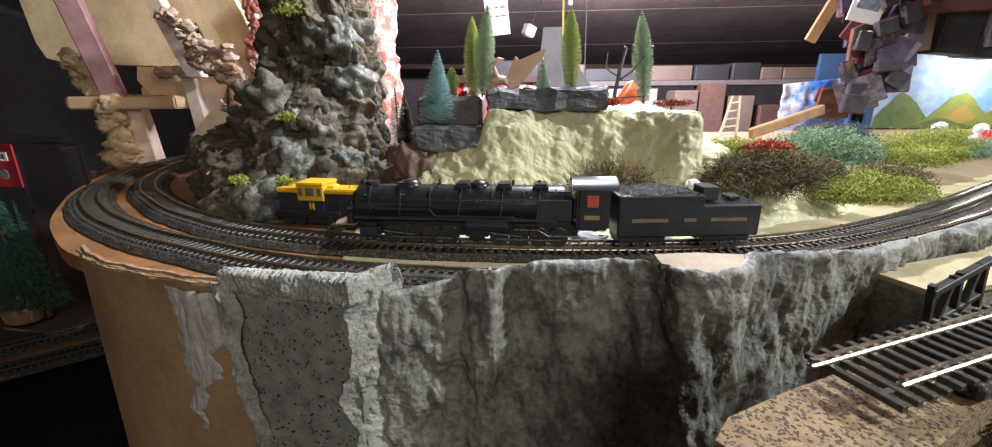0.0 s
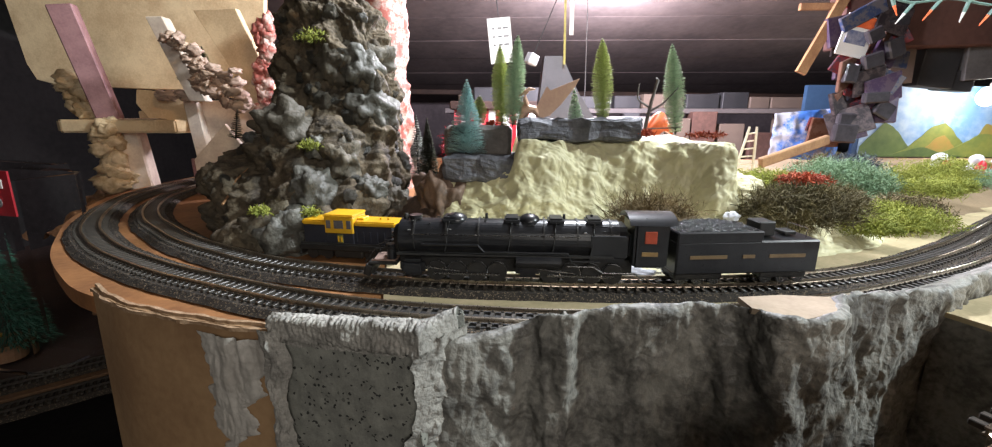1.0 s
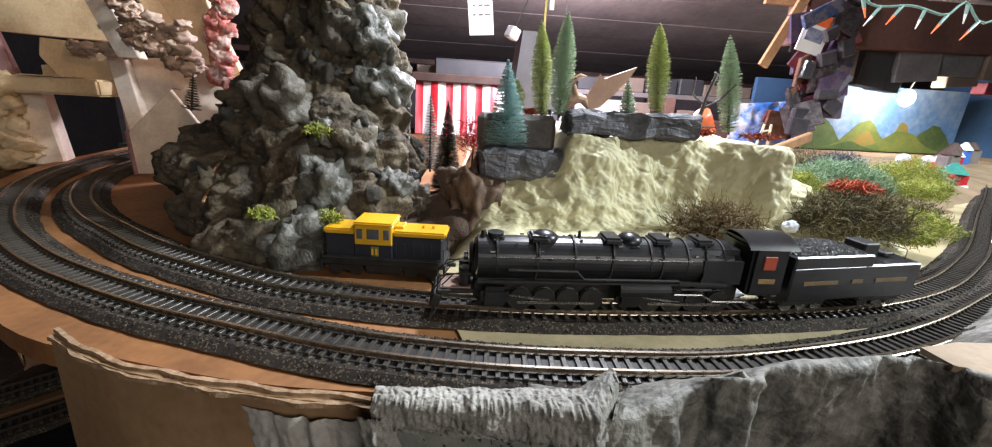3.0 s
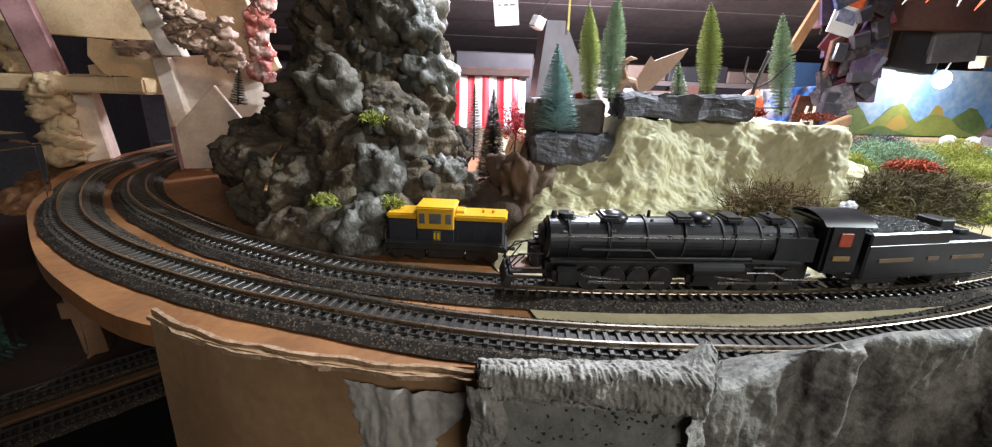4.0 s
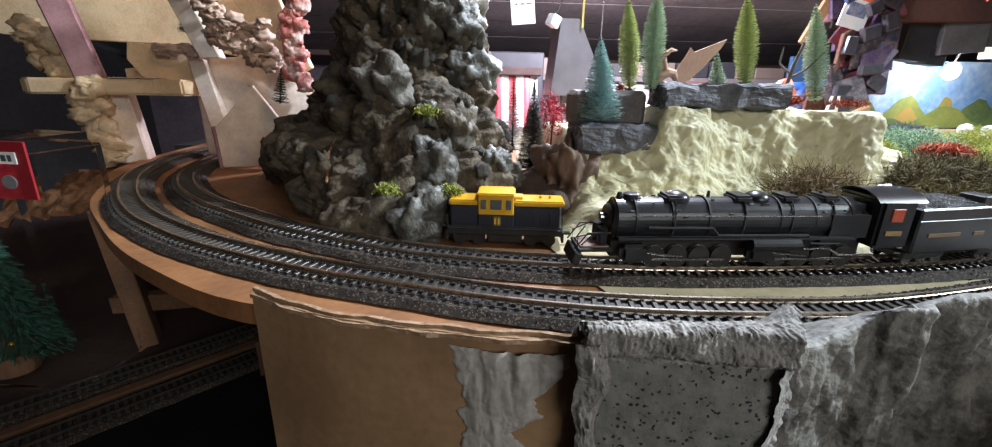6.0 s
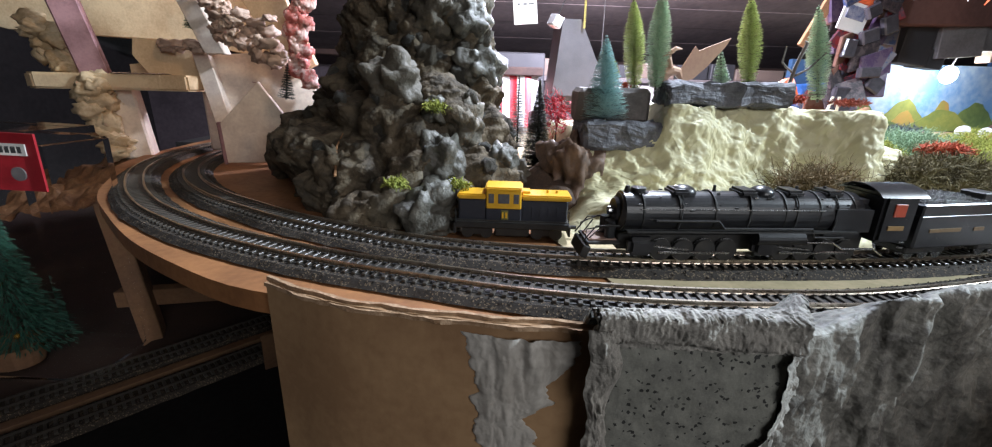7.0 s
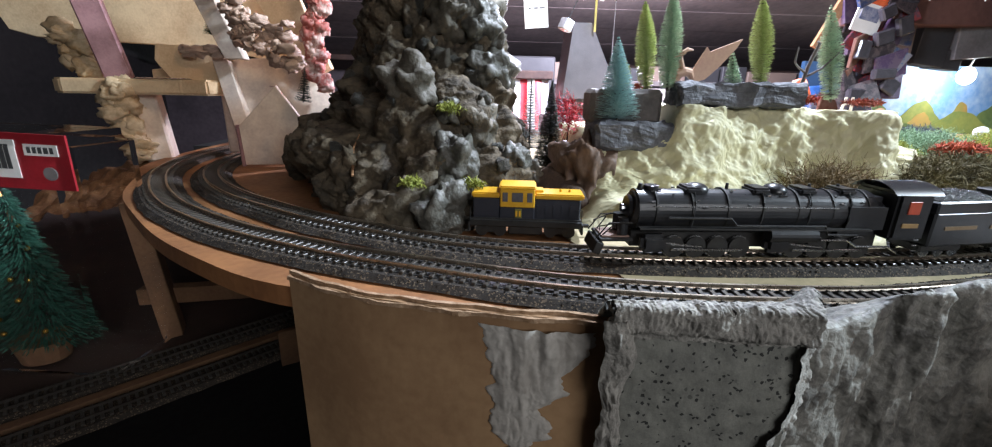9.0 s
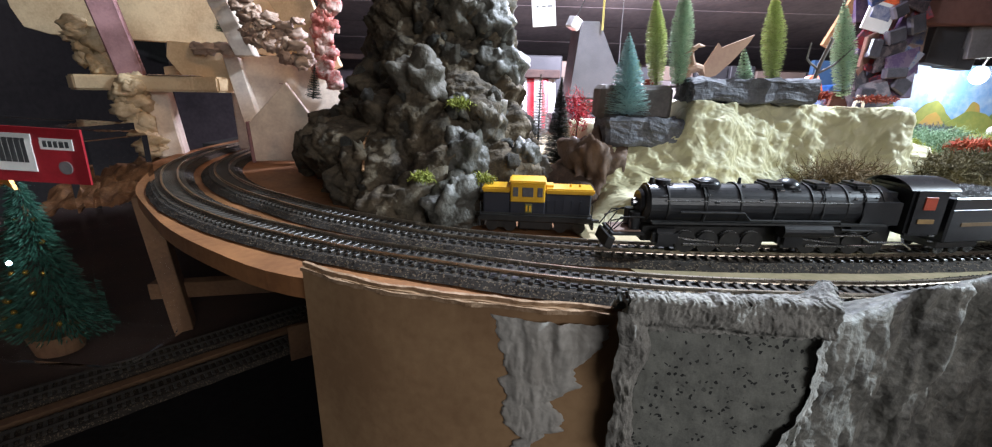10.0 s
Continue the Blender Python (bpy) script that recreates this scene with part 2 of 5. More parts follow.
def tube(points, radius, seg=6, bm=None):
    """A round bar along a line of points; radius a number or one for each point."""
    bm = bm or bmesh.new()
    pts = [Vector(p) for p in points]
    rad = radius if isinstance(radius, (list, tuple)) else [radius] * len(pts)
    rings = []
    for i, p in enumerate(pts):
        d = (pts[min(i + 1, len(pts) - 1)] - pts[max(i - 1, 0)]).normalized()
        u = d.cross(Vector((0, 0, 1)) if abs(d.z) < 0.9 else Vector((1, 0, 0))).normalized()
        w = d.cross(u)
        rings.append([bm.verts.new(p + (u * math.cos(k * math.tau / seg) + w * math.sin(k * math.tau / seg)) * rad[i]) for k in range(seg)])
    for a, b in zip(rings, rings[1:]):
        for k in range(seg):
            bm.faces.new((a[k], a[(k + 1) % seg], b[(k + 1) % seg], b[k]))
    bm.faces.new(rings[0][::-1])
    bm.faces.new(rings[-1])
    return bm


def lump(sx, sy, sz, at=(0, 0, 0), sub=3, rough=0.25, freq=2.0, seed=0, bm=None, flat=0.0, rot=(0, 0, 0)):
    """A rounded stone, pushed in and out by noise."""
    bm = bm or bmesh.new()
    vs = bmesh.ops.create_icosphere(bm, subdivisions=sub, radius=1)["verts"]
    off = Vector((seed * 7.3, seed * 3.1, seed * 1.7))
    for v in vs:
        n = v.co.normalized()
        k = 1 + rough * noise.noise(n * freq + off) + rough * 0.45 * noise.noise(n * freq * 2.7 + off) - rough * 0.35 * abs(noise.noise(n * freq * 5.3 + off))
        if flat:
            k *= 1 - flat * abs(noise.noise(n * freq * 0.7 - off))
        v.co = n * k
    bmesh.ops.transform(bm, matrix=pose(*at, *rot) @ Matrix.Diagonal((sx, sy, sz, 1)), verts=vs)
    return bm


def spline(pts, step=0.01):
    """Even points along a smooth curve through the given plan points."""
    P = [Vector((*p, 0)) if len(p) == 2 else Vector(p) for p in pts]
    P = [P[0] * 2 - P[1]] + P + [P[-1] * 2 - P[-2]]
    out = []
    for i in range(1, len(P) - 2):
        a, b, c, d = P[i - 1:i + 3]
        for k in range(40):
            t = k / 40
            out.append(0.5 * (2 * b + (c - a) * t + (2 * a - 5 * b + 4 * c - d) * t * t + (3 * b - a - 3 * c + d) * t ** 3))
    out.append(P[-2])
    even, carry = [out[0]], 0.0
    for a, b in zip(out, out[1:]):
        seg = (b - a).length
        while carry + seg >= step:
            f = (step - carry) / seg
            a = a.lerp(b, f)
            even.append(a.copy())
            seg = (b - a).length
            carry = 0.0
        carry += seg
    return even


def frames_of(line):
    """For each point: place, direction and the normal to its right."""
    out = []
    for i, p in enumerate(line):
        d = (line[min(i + 1, len(line) - 1)] - line[max(i - 1, 0)]).normalized()
        out.append((p, d, Vector((d.y, -d.x, 0))))
    return out


def sweep(line, profile, bm=None, wobble=0.0, seed=0):
    """A closed profile of (across, up) carried along a plan curve."""
    bm = bm or bmesh.new()
    rings = []
    for i, (p, d, r) in enumerate(frames_of(line)):
        rings.append([bm.verts.new(p + r * (x + wobble * noise.noise(Vector((i * 0.35, k * 3.0, seed)))) + Vector((0, 0, z + wobble * 0.6 * noise.noise(Vector((i * 0.5, k * 5.0, seed + 9)))))) for k, (x, z) in enumerate(profile)])
    n = len(profile)
    for a, b in zip(rings, rings[1:]):
        for k in range(n):
            bm.faces.new((a[k], b[k], b[(k + 1) % n], a[(k + 1) % n]))
    bm.faces.new(rings[0])
    bm.faces.new(rings[-1][::-1])
    return bm


def surface(fn, nu, nv, bm=None, close_u=False):
    """A sheet of nu x nv faces through fn(u, v), u and v from 0 to 1."""
    bm = bm or bmesh.new()
    rows = [[bm.verts.new(fn(i / nu, j / nv)) for i in range(nu if close_u else nu + 1)] for j in range(nv + 1)]
    for j in range(nv):
        for i in range(nu):
            k = (i + 1) % nu if close_u else i + 1
            bm.faces.new((rows[j][i], rows[j][k], rows[j + 1][k], rows[j + 1][i]))
    return bm


def fbm(x, y, z=0.0, octaves=4):
    return noise.fractal(Vector((x, y, z)), 0.9, 2.1, octaves)


def ramp_(x, a, b):
    t = max(0.0, min(1.0, (x - a) / (b - a)))
    return t * t * (3 - 2 * t)


def prism(outline, z0, z1, bm=None):
    """A flat plate with the given outline in plan."""
    bm = bm or bmesh.new()
    lo = [bm.verts.new((x, y, z0)) for x, y in outline]
    hi = [bm.verts.new((x, y, z1)) for x, y in outline]
    n = len(outline)
    bm.faces.new(hi)
    bm.faces.new(lo[::-1])
    for i in range(n):
        bm.faces.new((lo[i], lo[(i + 1) % n], hi[(i + 1) % n], hi[i]))
    bmesh.ops.recalc_face_normals(bm, faces=bm.faces)
    return bm


def tangle(count, size, length, thick, seed, curl=0.6, dome=True):
    """Moss: thin bent strands that start inside a mound and wander out."""
    rnd = random.Random(seed)
    verts, faces = [], []
    for _ in range(count):
        a, e = rnd.uniform(0, math.tau), rnd.uniform(0.0 if dome else -1, 1)
        rr = rnd.uniform(0.25, 1.0)
        c = math.sqrt(max(0, 1 - e * e))
        p = Vector((math.cos(a) * c * rr * size[0], math.sin(a) * c * rr * size[1], e * rr * size[2]))
        p *= 1 + 0.25 * noise.noise(p * (1.5 / max(size)) * 3 + Vector((seed, 0, 0)))
        d = (Vector((p.x / size[0], p.y / size[1], p.z / size[2] + 0.3)) + Vector([rnd.gauss(0, 0.7) for _ in range(3)])).normalized()
        w = thick * rnd.uniform(0.6, 1.5)
        steps = 5
        base = len(verts)
        for k in range(steps + 1):
            s = d.cross(Vector((rnd.gauss(0, 1), rnd.gauss(0, 1), rnd.gauss(0, 1)))).normalized() if k == 0 else (s - d * s.dot(d)).normalized()
            q = w * (1 - 0.7 * k / steps)
            verts += [p + s * q, p - s * q]
            d = (d + Vector([rnd.gauss(0, curl) for _ in range(3)])).normalized()
            p = p + d * (length / steps) * rnd.uniform(0.7, 1.3)
        for k in range(steps):
            faces.append((base + 2 * k, base + 2 * k + 1, base + 2 * k + 3, base + 2 * k + 2))
    me = bpy.data.meshes.new("strands")
    me.from_pydata(verts, [], faces)
    return me

# ---- the layout table and its front ----
OUTER = spline([(-0.655, 1.25), (-0.668, 1.08), (-0.655, 0.96), (-0.622, 0.86), (-0.565, 0.765), (-0.5, 0.685), (-0.44, 0.632), (-0.39, 0.596), (-0.33, 0.562), (-0.283, 0.539), (-0.24, 0.5225), (-0.165, 0.495), (-0.097, 0.479), (-0.03, 0.4715), (0.05, 0.469), (0.148, 0.483), (0.223, 0.504), (0.3, 0.535), (0.4, 0.582), (0.55, 0.672), (0.75, 0.8), (1.0, 0.96), (1.3, 1.16)], 0.0035)
INNER = spline([(-0.585, 1.25), (-0.6, 1.08), (-0.592, 0.97), (-0.565, 0.875), (-0.515, 0.79), (-0.455, 0.722), (-0.4, 0.676), (-0.345, 0.634), (-0.28, 0.597), (-0.228, 0.571), (-0.184, 0.557), (-0.14, 0.5465), (-0.09, 0.5385), (-0.02, 0.533), (0.09, 0.5325), (0.2, 0.543), (0.3, 0.573), (0.4, 0.625), (0.5, 0.688), (0.7, 0.828), (0.95, 1.0), (1.25, 1.22)], 0.0035)

EDGE = [(-0.75, 1.45), (-0.735, 1.1), (-0.708, 0.95), (-0.665, 0.855), (-0.6, 0.755), (-0.53, 0.674), (-0.46, 0.602), (-0.395, 0.55), (-0.34, 0.514), (-0.28, 0.493), (-0.2, 0.47), (-0.12, 0.46), (0.0, 0.452), (0.09, 0.45), (0.16, 0.462), (0.25, 0.5), (0.34, 0.54), (0.45, 0.6), (0.6, 0.69), (0.8, 0.82), (1.05, 0.98), (1.35, 1.18)]
edge_line = spline(EDGE, 0.02)
outline = [(p.x, p.y) for p in edge_line] + [(1.45, 1.3), (1.45, 1.7), (-0.75, 1.7)]
table = thing("layout_table_top", prism(outline, -0.014, 0.0), PLY, "brown plywood layout table top with curved edge", "table top", kind="structure")
thing("painted_ground", prism([(p.x, p.y + 0.012) for p in edge_line if -0.1 < p.x < 1.2] + [(1.2, 1.5), (-0.05, 1.5), (-0.13, 0.62)], 0.0005, 0.0012), SAND, "sand coloured painted ground sheet on the table", "ground sheet", kind="structure")


def track(name, line, label, lo, hi):
    """Roadbed, sleepers and two rails on a plan curve."""
    root = thing(name, None, None, label, "model track", kind="structure")
    part("roadbed", sweep(line[::2], [(-0.024, 0.0014), (0.024, 0.0014), (0.0185, 0.0052), (-0.0185, 0.0052)], wobble=0.0012, seed=len(line)), BALLAST, root, "grey speckled ballast roadbed")
    # black strip stands in for the shade in the gaps between sleepers
    part("sleeper_bed", sweep(line[::2], [(-0.0145, 0.0045), (0.0145, 0.0045), (0.0135, 0.0057), (-0.0135, 0.0057)]), BLACK_D, root, "dark strip for the shade between the sleepers")
    prof = [(-0.0013, 0.0072), (0.0013, 0.0072), (0.0011, 0.0077), (0.0004, 0.0081), (0.0004, 0.0092), (0.0008, 0.0094), (0.0008, 0.01), (-0.0008, 0.01), (-0.0008, 0.0094), (-0.0004, 0.0092), (-0.0004, 0.0081), (-0.0011, 0.0077)]
    for s in (-0.00825, 0.00825):
        part("rail", sweep(line, [(x + s, z) for x, z in prof]), RAIL, root, "worn metal rail")
    bm = box(0.0028, 0.030, 0.002, (0, 0, 0.0062), bevel=0.0003)
    for s in (-1, 1):
        for k in (-1, 1):
            box(0.0014, 0.0016, 0.0008, (0, s * 0.00825 + k * 0.0019, 0.0076), bm=bm)
    me = mesh_of(bm, "sleeper", SLEEPER, False)
    far = []
    rnd = random.Random(5)
    for p, d, r in frames_of(line)[::2]:
        m = pose(p.x + rnd.gauss(0, 0.00015), p.y, 0, 0, 0, math.degrees(math.atan2(d.y, d.x)) + rnd.gauss(0, 0.8))
        if lo < p.x < hi and p.y < 1.02:
            ob = new("sleeper", me)
            ob.parent = root
            ob.matrix_world = m
        else:
            far.append(m)
    bm = bmesh.new()
    for m in far:
        v0 = len(bm.verts)
        bm.from_mesh(me)
        bm.verts.ensure_lookup_table()
        bmesh.ops.transform(bm, matrix=m, verts=bm.verts[v0:])
    part("far_sleepers", bm, SLEEPER, root, kind="stuff")
    # loose ballast grains along both shoulders
    verts, faces = [], []
    fr = frames_of(line)
    for _ in range(7000):
        p, d, r = fr[rnd.randrange(len(fr))]
        if not -0.6 < p.x < 0.5:
            continue
        s = rnd.choice((-1, 1)) * rnd.uniform(0.0145, 0.0235)
        z = 0.0052 - max(0, abs(s) - 0.0185) * 0.69
        c = p + r * s + d * rnd.uniform(-0.003, 0.003) + Vector((0, 0, z))
        q = rnd.uniform(0.0003, 0.0008)
        b = len(verts)
        verts += [c + Vector((rnd.uniform(-q, q), rnd.uniform(-q, q), rnd.uniform(-q, q) * 0.5)) + Vector(o) * q for o in ((1, 0, 0), (-0.5, 0.9, 0), (-0.5, -0.9, 0), (0, 0, 1))]
        faces += [(b, b + 1, b + 3), (b + 1, b + 2, b + 3), (b + 2, b, b + 3)]
    me2 = bpy.data.meshes.new("ballast_grains")
    me2.from_pydata(verts, [], faces)
    me2.materials.append(BALLAST)
    g = new("ballast_grains", me2)
    g.parent = root
    tagged(g, kind="stuff")
    return root


track("outer_track", OUTER, "outer curved model railway track on speckled ballast", -0.56, 0.46)
track("inner_track", INNER, "inner curved model railway track on speckled ballast", -0.52, 0.42)

# cardboard front panel with torn top edge and plaster smear
CARD_LINE = spline([(-0.313, 0.499), (-0.267, 0.4715), (-0.212, 0.4545), (-0.16, 0.4435), (-0.1, 0.436)], 0.004)


def card_at(u):
    k = u * (len(CARD_LINE) - 1)
    i = min(int(k), len(CARD_LINE) - 2)
    return CARD_LINE[i].lerp(CARD_LINE[i + 1], k - i)


def card_sheet(u, v):
    p = card_at(u)
    return (p.x + 0.012 * (1 - v) * (1 - u), p.y - 0.03 * (1 - v) + 0.003 * fbm(u * 2, v * 2) * (1 - v) + 0.00025 * fbm(u * 8, v * 60), -0.45 + (0.46 + 0.001 * fbm(u * 14, 3)) * v)


cardboard = thing("cardboard_front_panel", surface(card_sheet, 70, 60), CARD, "brown corrugated cardboard panel closing the table front", "cardboard panel")
cardboard.modifiers.new("thickness", "SOLIDIFY").thickness = 0.004
for k, (dy, z) in enumerate(((0.0, 0.0085), (0.0035, 0.0105))):
    part("torn_edge", sweep(spline([(card_at(i / 16).x, card_at(i / 16).y + dy + 0.001 * math.sin(i * 2.2 + k)) for i in range(17)], 0.003), [(-0.0018, z - 0.001), (0.0014, z - 0.001), (0.0012, z + 0.0012), (-0.001, z + 0.0012)], wobble=0.0009, seed=3 + k), CARD_CUT, cardboard, "torn pale cardboard edge")


def smear(u, v):
    # a ragged tongue of plaster, wide at the top and thin below
    z = 0.004 - 0.108 * v
    s = (u - 0.5) * 2
    left = -0.199 + 0.012 * v + 0.009 * fbm(v * 7, 2.3) + 0.01 * max(0, v - 0.75) * (1 if v > 0.85 else 0)
    right = -0.142 - 0.042 * v ** 0.8 + 0.012 * fbm(v * 8, 7.7)
    if right < left + 0.004:
        right = left + 0.004
    x = left + (right - left) * u
    base = card_sheet(min(1, max(0, (x + 0.313) / 0.213)), (z + 0.45) / 0.46)[1]
    edge = max(0, 1 - s * s) ** 0.4 * min(1, (1 - v) * 9)
    return (x, base - 0.0012 - edge * (0.0018 + 0.004 * abs(fbm(x * 70, z * 18))), z)


part("plaster_smear", surface(smear, 70, 110), PLASTER_W, cardboard, "ragged white plaster smear", smooth=True)


def block(u, v):
    # front, top and right side of the grey foam block: u along, v from foot over the lip to the back
    x = -0.137 + 0.099 * u
    face = 0.427 - 0.012 * min(u / 0.84, 1) + 0.022 * max(0, (u - 0.84) / 0.16)
    if v < 0.8:
        z = -0.4 + (0.4255 + 0.001 * fbm(x * 70, 4) + 0.002 * u) * v / 0.8
        y = face + 0.001 * fbm(x * 60, z * 60) + 0.012 * max(0, (0.1 - u)) + 0.003 * fbm(x * 12, z * 9)
    else:
        w = (v - 0.8) / 0.2
        z = 0.0255 + 0.001 * fbm(x * 70, 4) + 0.002 * u - 0.03 * w * w + 0.001 * fbm(x * 200, w * 9)
        y = face + 0.001 + w * (0.455 - face)
    if z > 0.012 and v < 0.8:
        y += 0.0008 * fbm(x * 200, z * 240) + 0.0025 * fbm(x * 60, z * 60) - 0.0035
    x += 0.006 * fbm(z * 16, 4) * (1 - 2 * u) * 1.2
    return (x, y, z)


foam_block = thing("grey_foam_block", surface(block, 260, 380), FOAM_G, "grey painted foam block with crumbled pale top", "foam block", smooth=True)
foam_block.modifiers.new("thickness", "SOLIDIFY").thickness = 0.004
part("crumbled_top", surface(lambda u, v: tuple(Vector(block(u, 0.768 + 0.232 * v - 0.006 * abs(fbm(u * 14, 2)) * (1 - v))) + Vector((0, -0.0012, 0.0009)) + Vector((0, -0.0025, 0.002)) * abs(noise.noise(Vector((u * 38, min(v, 0.16) * 30 + v * 6, 3)))) * ramp_(v, 0, 0.06)), 240, 70), PLASTER_P, foam_block, "pale crumbled plaster along the top", smooth=True)
for x0, wide, back, front in ((-0.138, 0.012, 0.0, 0.4235), (-0.043, 0.03, 0.026, 0.4105)):
    part("edge_plaster", surface(lambda u, v: (x0 + wide * (1 + 0.5 * fbm(v * 11, x0 * 90)) * (u - 0.5) + 0.006 * fbm(v * 7, 1 + x0 * 50) + 0.012 * v * (1 if x0 < -0.1 else -0.4), front + back * u - 0.005 * math.sin(u * math.pi) * (0.35 + abs(fbm(u * 5, v * 34, x0 * 40))) + 0.003 * v, 0.02 - 0.3 * v), 20, 190), PLASTER_P, foam_block, "rough white plaster edge", smooth=True)

FACE = spline([(-0.075, 0.437), (-0.04, 0.427), (-0.015, 0.43), (0.002, 0.434), (0.016, 0.428), (0.026, 0.426), (0.038, 0.435), (0.09, 0.435), (0.112, 0.43), (0.118, 0.424), (0.133, 0.412), (0.157, 0.422), (0.172, 0.44), (0.21, 0.463), (0.26, 0.488), (0.34, 0.528), (0.45, 0.588), (0.6, 0.68), (0.75, 0.775)], 0.0015)
face_fr = frames_of(FACE)


def rockface(u, v):
    p, d, r = face_fr[min(int(u * (len(face_fr) - 1)), len(face_fr) - 1)]
    top = 0.016 + 0.014 * ramp_(p.x, -0.025, 0.03) + 0.008 * max(0, min(1, (p.x - 0.02) / 0.12)) - 0.016 * max(0, min(1, (p.x - 0.17) / 0.1))
    top += 0.003 * fbm(p.x * 40, 1)
    if v > 0.94:
        w = (v - 0.94) / 0.06
        q = p - r * (0.03 * w)
        return (q.x, q.y, top + 0.0015 * fbm(q.x * 60, q.y * 60) - (top - 0.001) * w ** 1.3)
    z = -0.42 + (top + 0.42) * v / 0.94
    k = 0.008 * fbm(p.x * 14, z * 7, 1) + 0.006 * (0.4 - abs(fbm(p.x * 38 + z * 9, z * 16, 4))) + 0.002 * (0.4 - abs(fbm(p.x * 95, z * 34 + p.x * 30, 9))) + 0.0012 * fbm(p.x * 260, z * 120, 5)
    k += 0.012 * max(0, fbm(p.x * 25, 0.5)) * (1 - v)
    q = p + r * k
    return (q.x, q.y, z)


fascia = thing("plaster_rock_face", surface(rockface, 620, 170), PLASTER_G, "grey painted plaster rock face below the table edge", "rock face", smooth=True, kind="structure")
fascia.modifiers.new("thickness", "SOLIDIFY").thickness = 0.004

# ---- cream plaster hill ----


def hill_z(x, y):
    foot = 0.563 + 0.03 * ramp_(-x, 0.0, 0.1) + 0.01 * fbm(x * 12, 1) + 0.48 * max(0, x - 0.17)
    low = (0.031 + 0.006 * fbm(x * 9, 3)) * ramp_(y, foot - 0.012, foot + 0.055) * ramp_(x, -0.118, -0.07) * (1 - ramp_(x, 0.33, 0.45))
    wall = 0.638 + 0.01 * fbm(x * 13, 7) + 0.022 * ramp_(x, 0.02, 0.1) * (1 - ramp_(x, 0.15, 0.2)) + 0.012 * ramp_(-x, -0.02, 0.06)
    step = 0.05 + 0.029 * ramp_(x, -0.012, 0.0)
    high = step * ramp_(y, wall, wall + 0.034) * ramp_(x, -0.098, -0.068) * (1 - ramp_(x, 0.215, 0.232))
    mid = 0.042 * ramp_(y, wall - 0.005, wall + 0.035) * (1 - ramp_(x, 0.25, 0.272)) * ramp_(x, 0.0, 0.2)
    return low + max(high, mid)


def hill(u, v):
    x = -0.14 + 0.62 * u
    # rows gather on the steep wall
    y = 0.545 + 0.085 * min(v / 0.3, 1) + 0.062 * max(0, min((v - 0.3) / 0.5, 1)) + 0.2 * max(0, (v - 0.8) / 0.2)
    z = hill_z(x, y)
    # flat knife strokes: ridged relief that follows the slope
    s = y * 0.7 + z
    def plates(n, steps):
        f = n * steps
        w = f - math.floor(f)
        return (math.floor(f) + 0.35 * w + 0.65 * ramp_(w, 0.86, 1.0)) / steps

    k = 0.0065 * plates(fbm(x * 14 + 6 * s, s * 18, 2, 2), 7) + 0.0052 * plates(fbm(x * 34 - 16 * s, s * 42 + 9 * x, 6, 2), 4) + 0.0022 * plates(fbm(x * 95 + 30 * s, s * 110, 8, 2), 3) + 0.0006 * fbm(x * 120, s * 130, 3)
    k *= min(1, z * 45)
    return (x + 0.3 * k, y - 0.75 * k, z + 0.55 * k - 0.002)


hill_ob = thing("plaster_hill", surface(hill, 520, 330), CREAM, "cream plaster hill with knife strokes and flat top", "hill", smooth=True)


def place(ob, m):
    ob.matrix_world = m
    return ob


# ---- dark rock mountain ----


def cobble(p, size):
    """Rounded bulges packed side by side: 0 in the joints, 1 on the crowns."""
    d = noise.voronoi(p / size)[0]
    return min(1.0, (d[1] - d[0]) * 1.8)


def mountain(u, v):
    a = u * math.tau
    z = 0.31 * v
    c, s = math.cos(a), math.sin(a)
    # an oval set slantwise, with a pile of boulders running down in front
    e = math.cos(a - radians(134))
    f = math.sin(a - radians(134))
    rad = 1 / math.sqrt((e / 0.15) ** 2 + (f / 0.098) ** 2)
    rad *= 1.05 - 0.3 * ramp_(z, 0.05, 0.26) - 0.5 * ramp_(z, 0.26, 0.33) - 0.12 * (1 - ramp_(z, 0.0, 0.035))
    rad += 0.045 * (1 - ramp_(z, 0.04, 0.13)) * max(0, math.cos(a - radians(190))) ** 2
    rad += 0.135 * (1 - ramp_(z, -0.03, 0.2)) * max(0, math.cos(a - radians(-80))) ** 3
    rad -= 0.022 * max(0, math.cos(a + radians(18))) ** 2
    rad *= 1 + 0.1 * fbm(c * 1.3, s * 1.3, z * 8)
    cx = -0.275 + 0.02 * ramp_(z, 0.02, 0.2)
    p = Vector((cx + c * rad, 0.85 + s * rad, z))
    q = p + 0.012 * Vector((fbm(p.x * 25, p.y * 25, p.z * 25), fbm(p.y * 25, p.z * 25, p.x * 25), fbm(p.z * 25, p.x * 25, p.y * 25)))
    k = 0.022 * cobble(q, 0.06) + 0.007 * cobble(q + Vector((3, 1, 2)), 0.027) + 0.0016 * cobble(q + Vector((1, 4, 2)), 0.011) - 0.005 * abs(fbm(p.x * 38, p.y * 38, p.z * 38)) + 0.0012 * fbm(p.x * 160, p.y * 160, p.z * 160) - 0.016
    return (p.x + c * k, p.y + s * k, z - 0.004 + 0.3 * k * (v > 0.01))


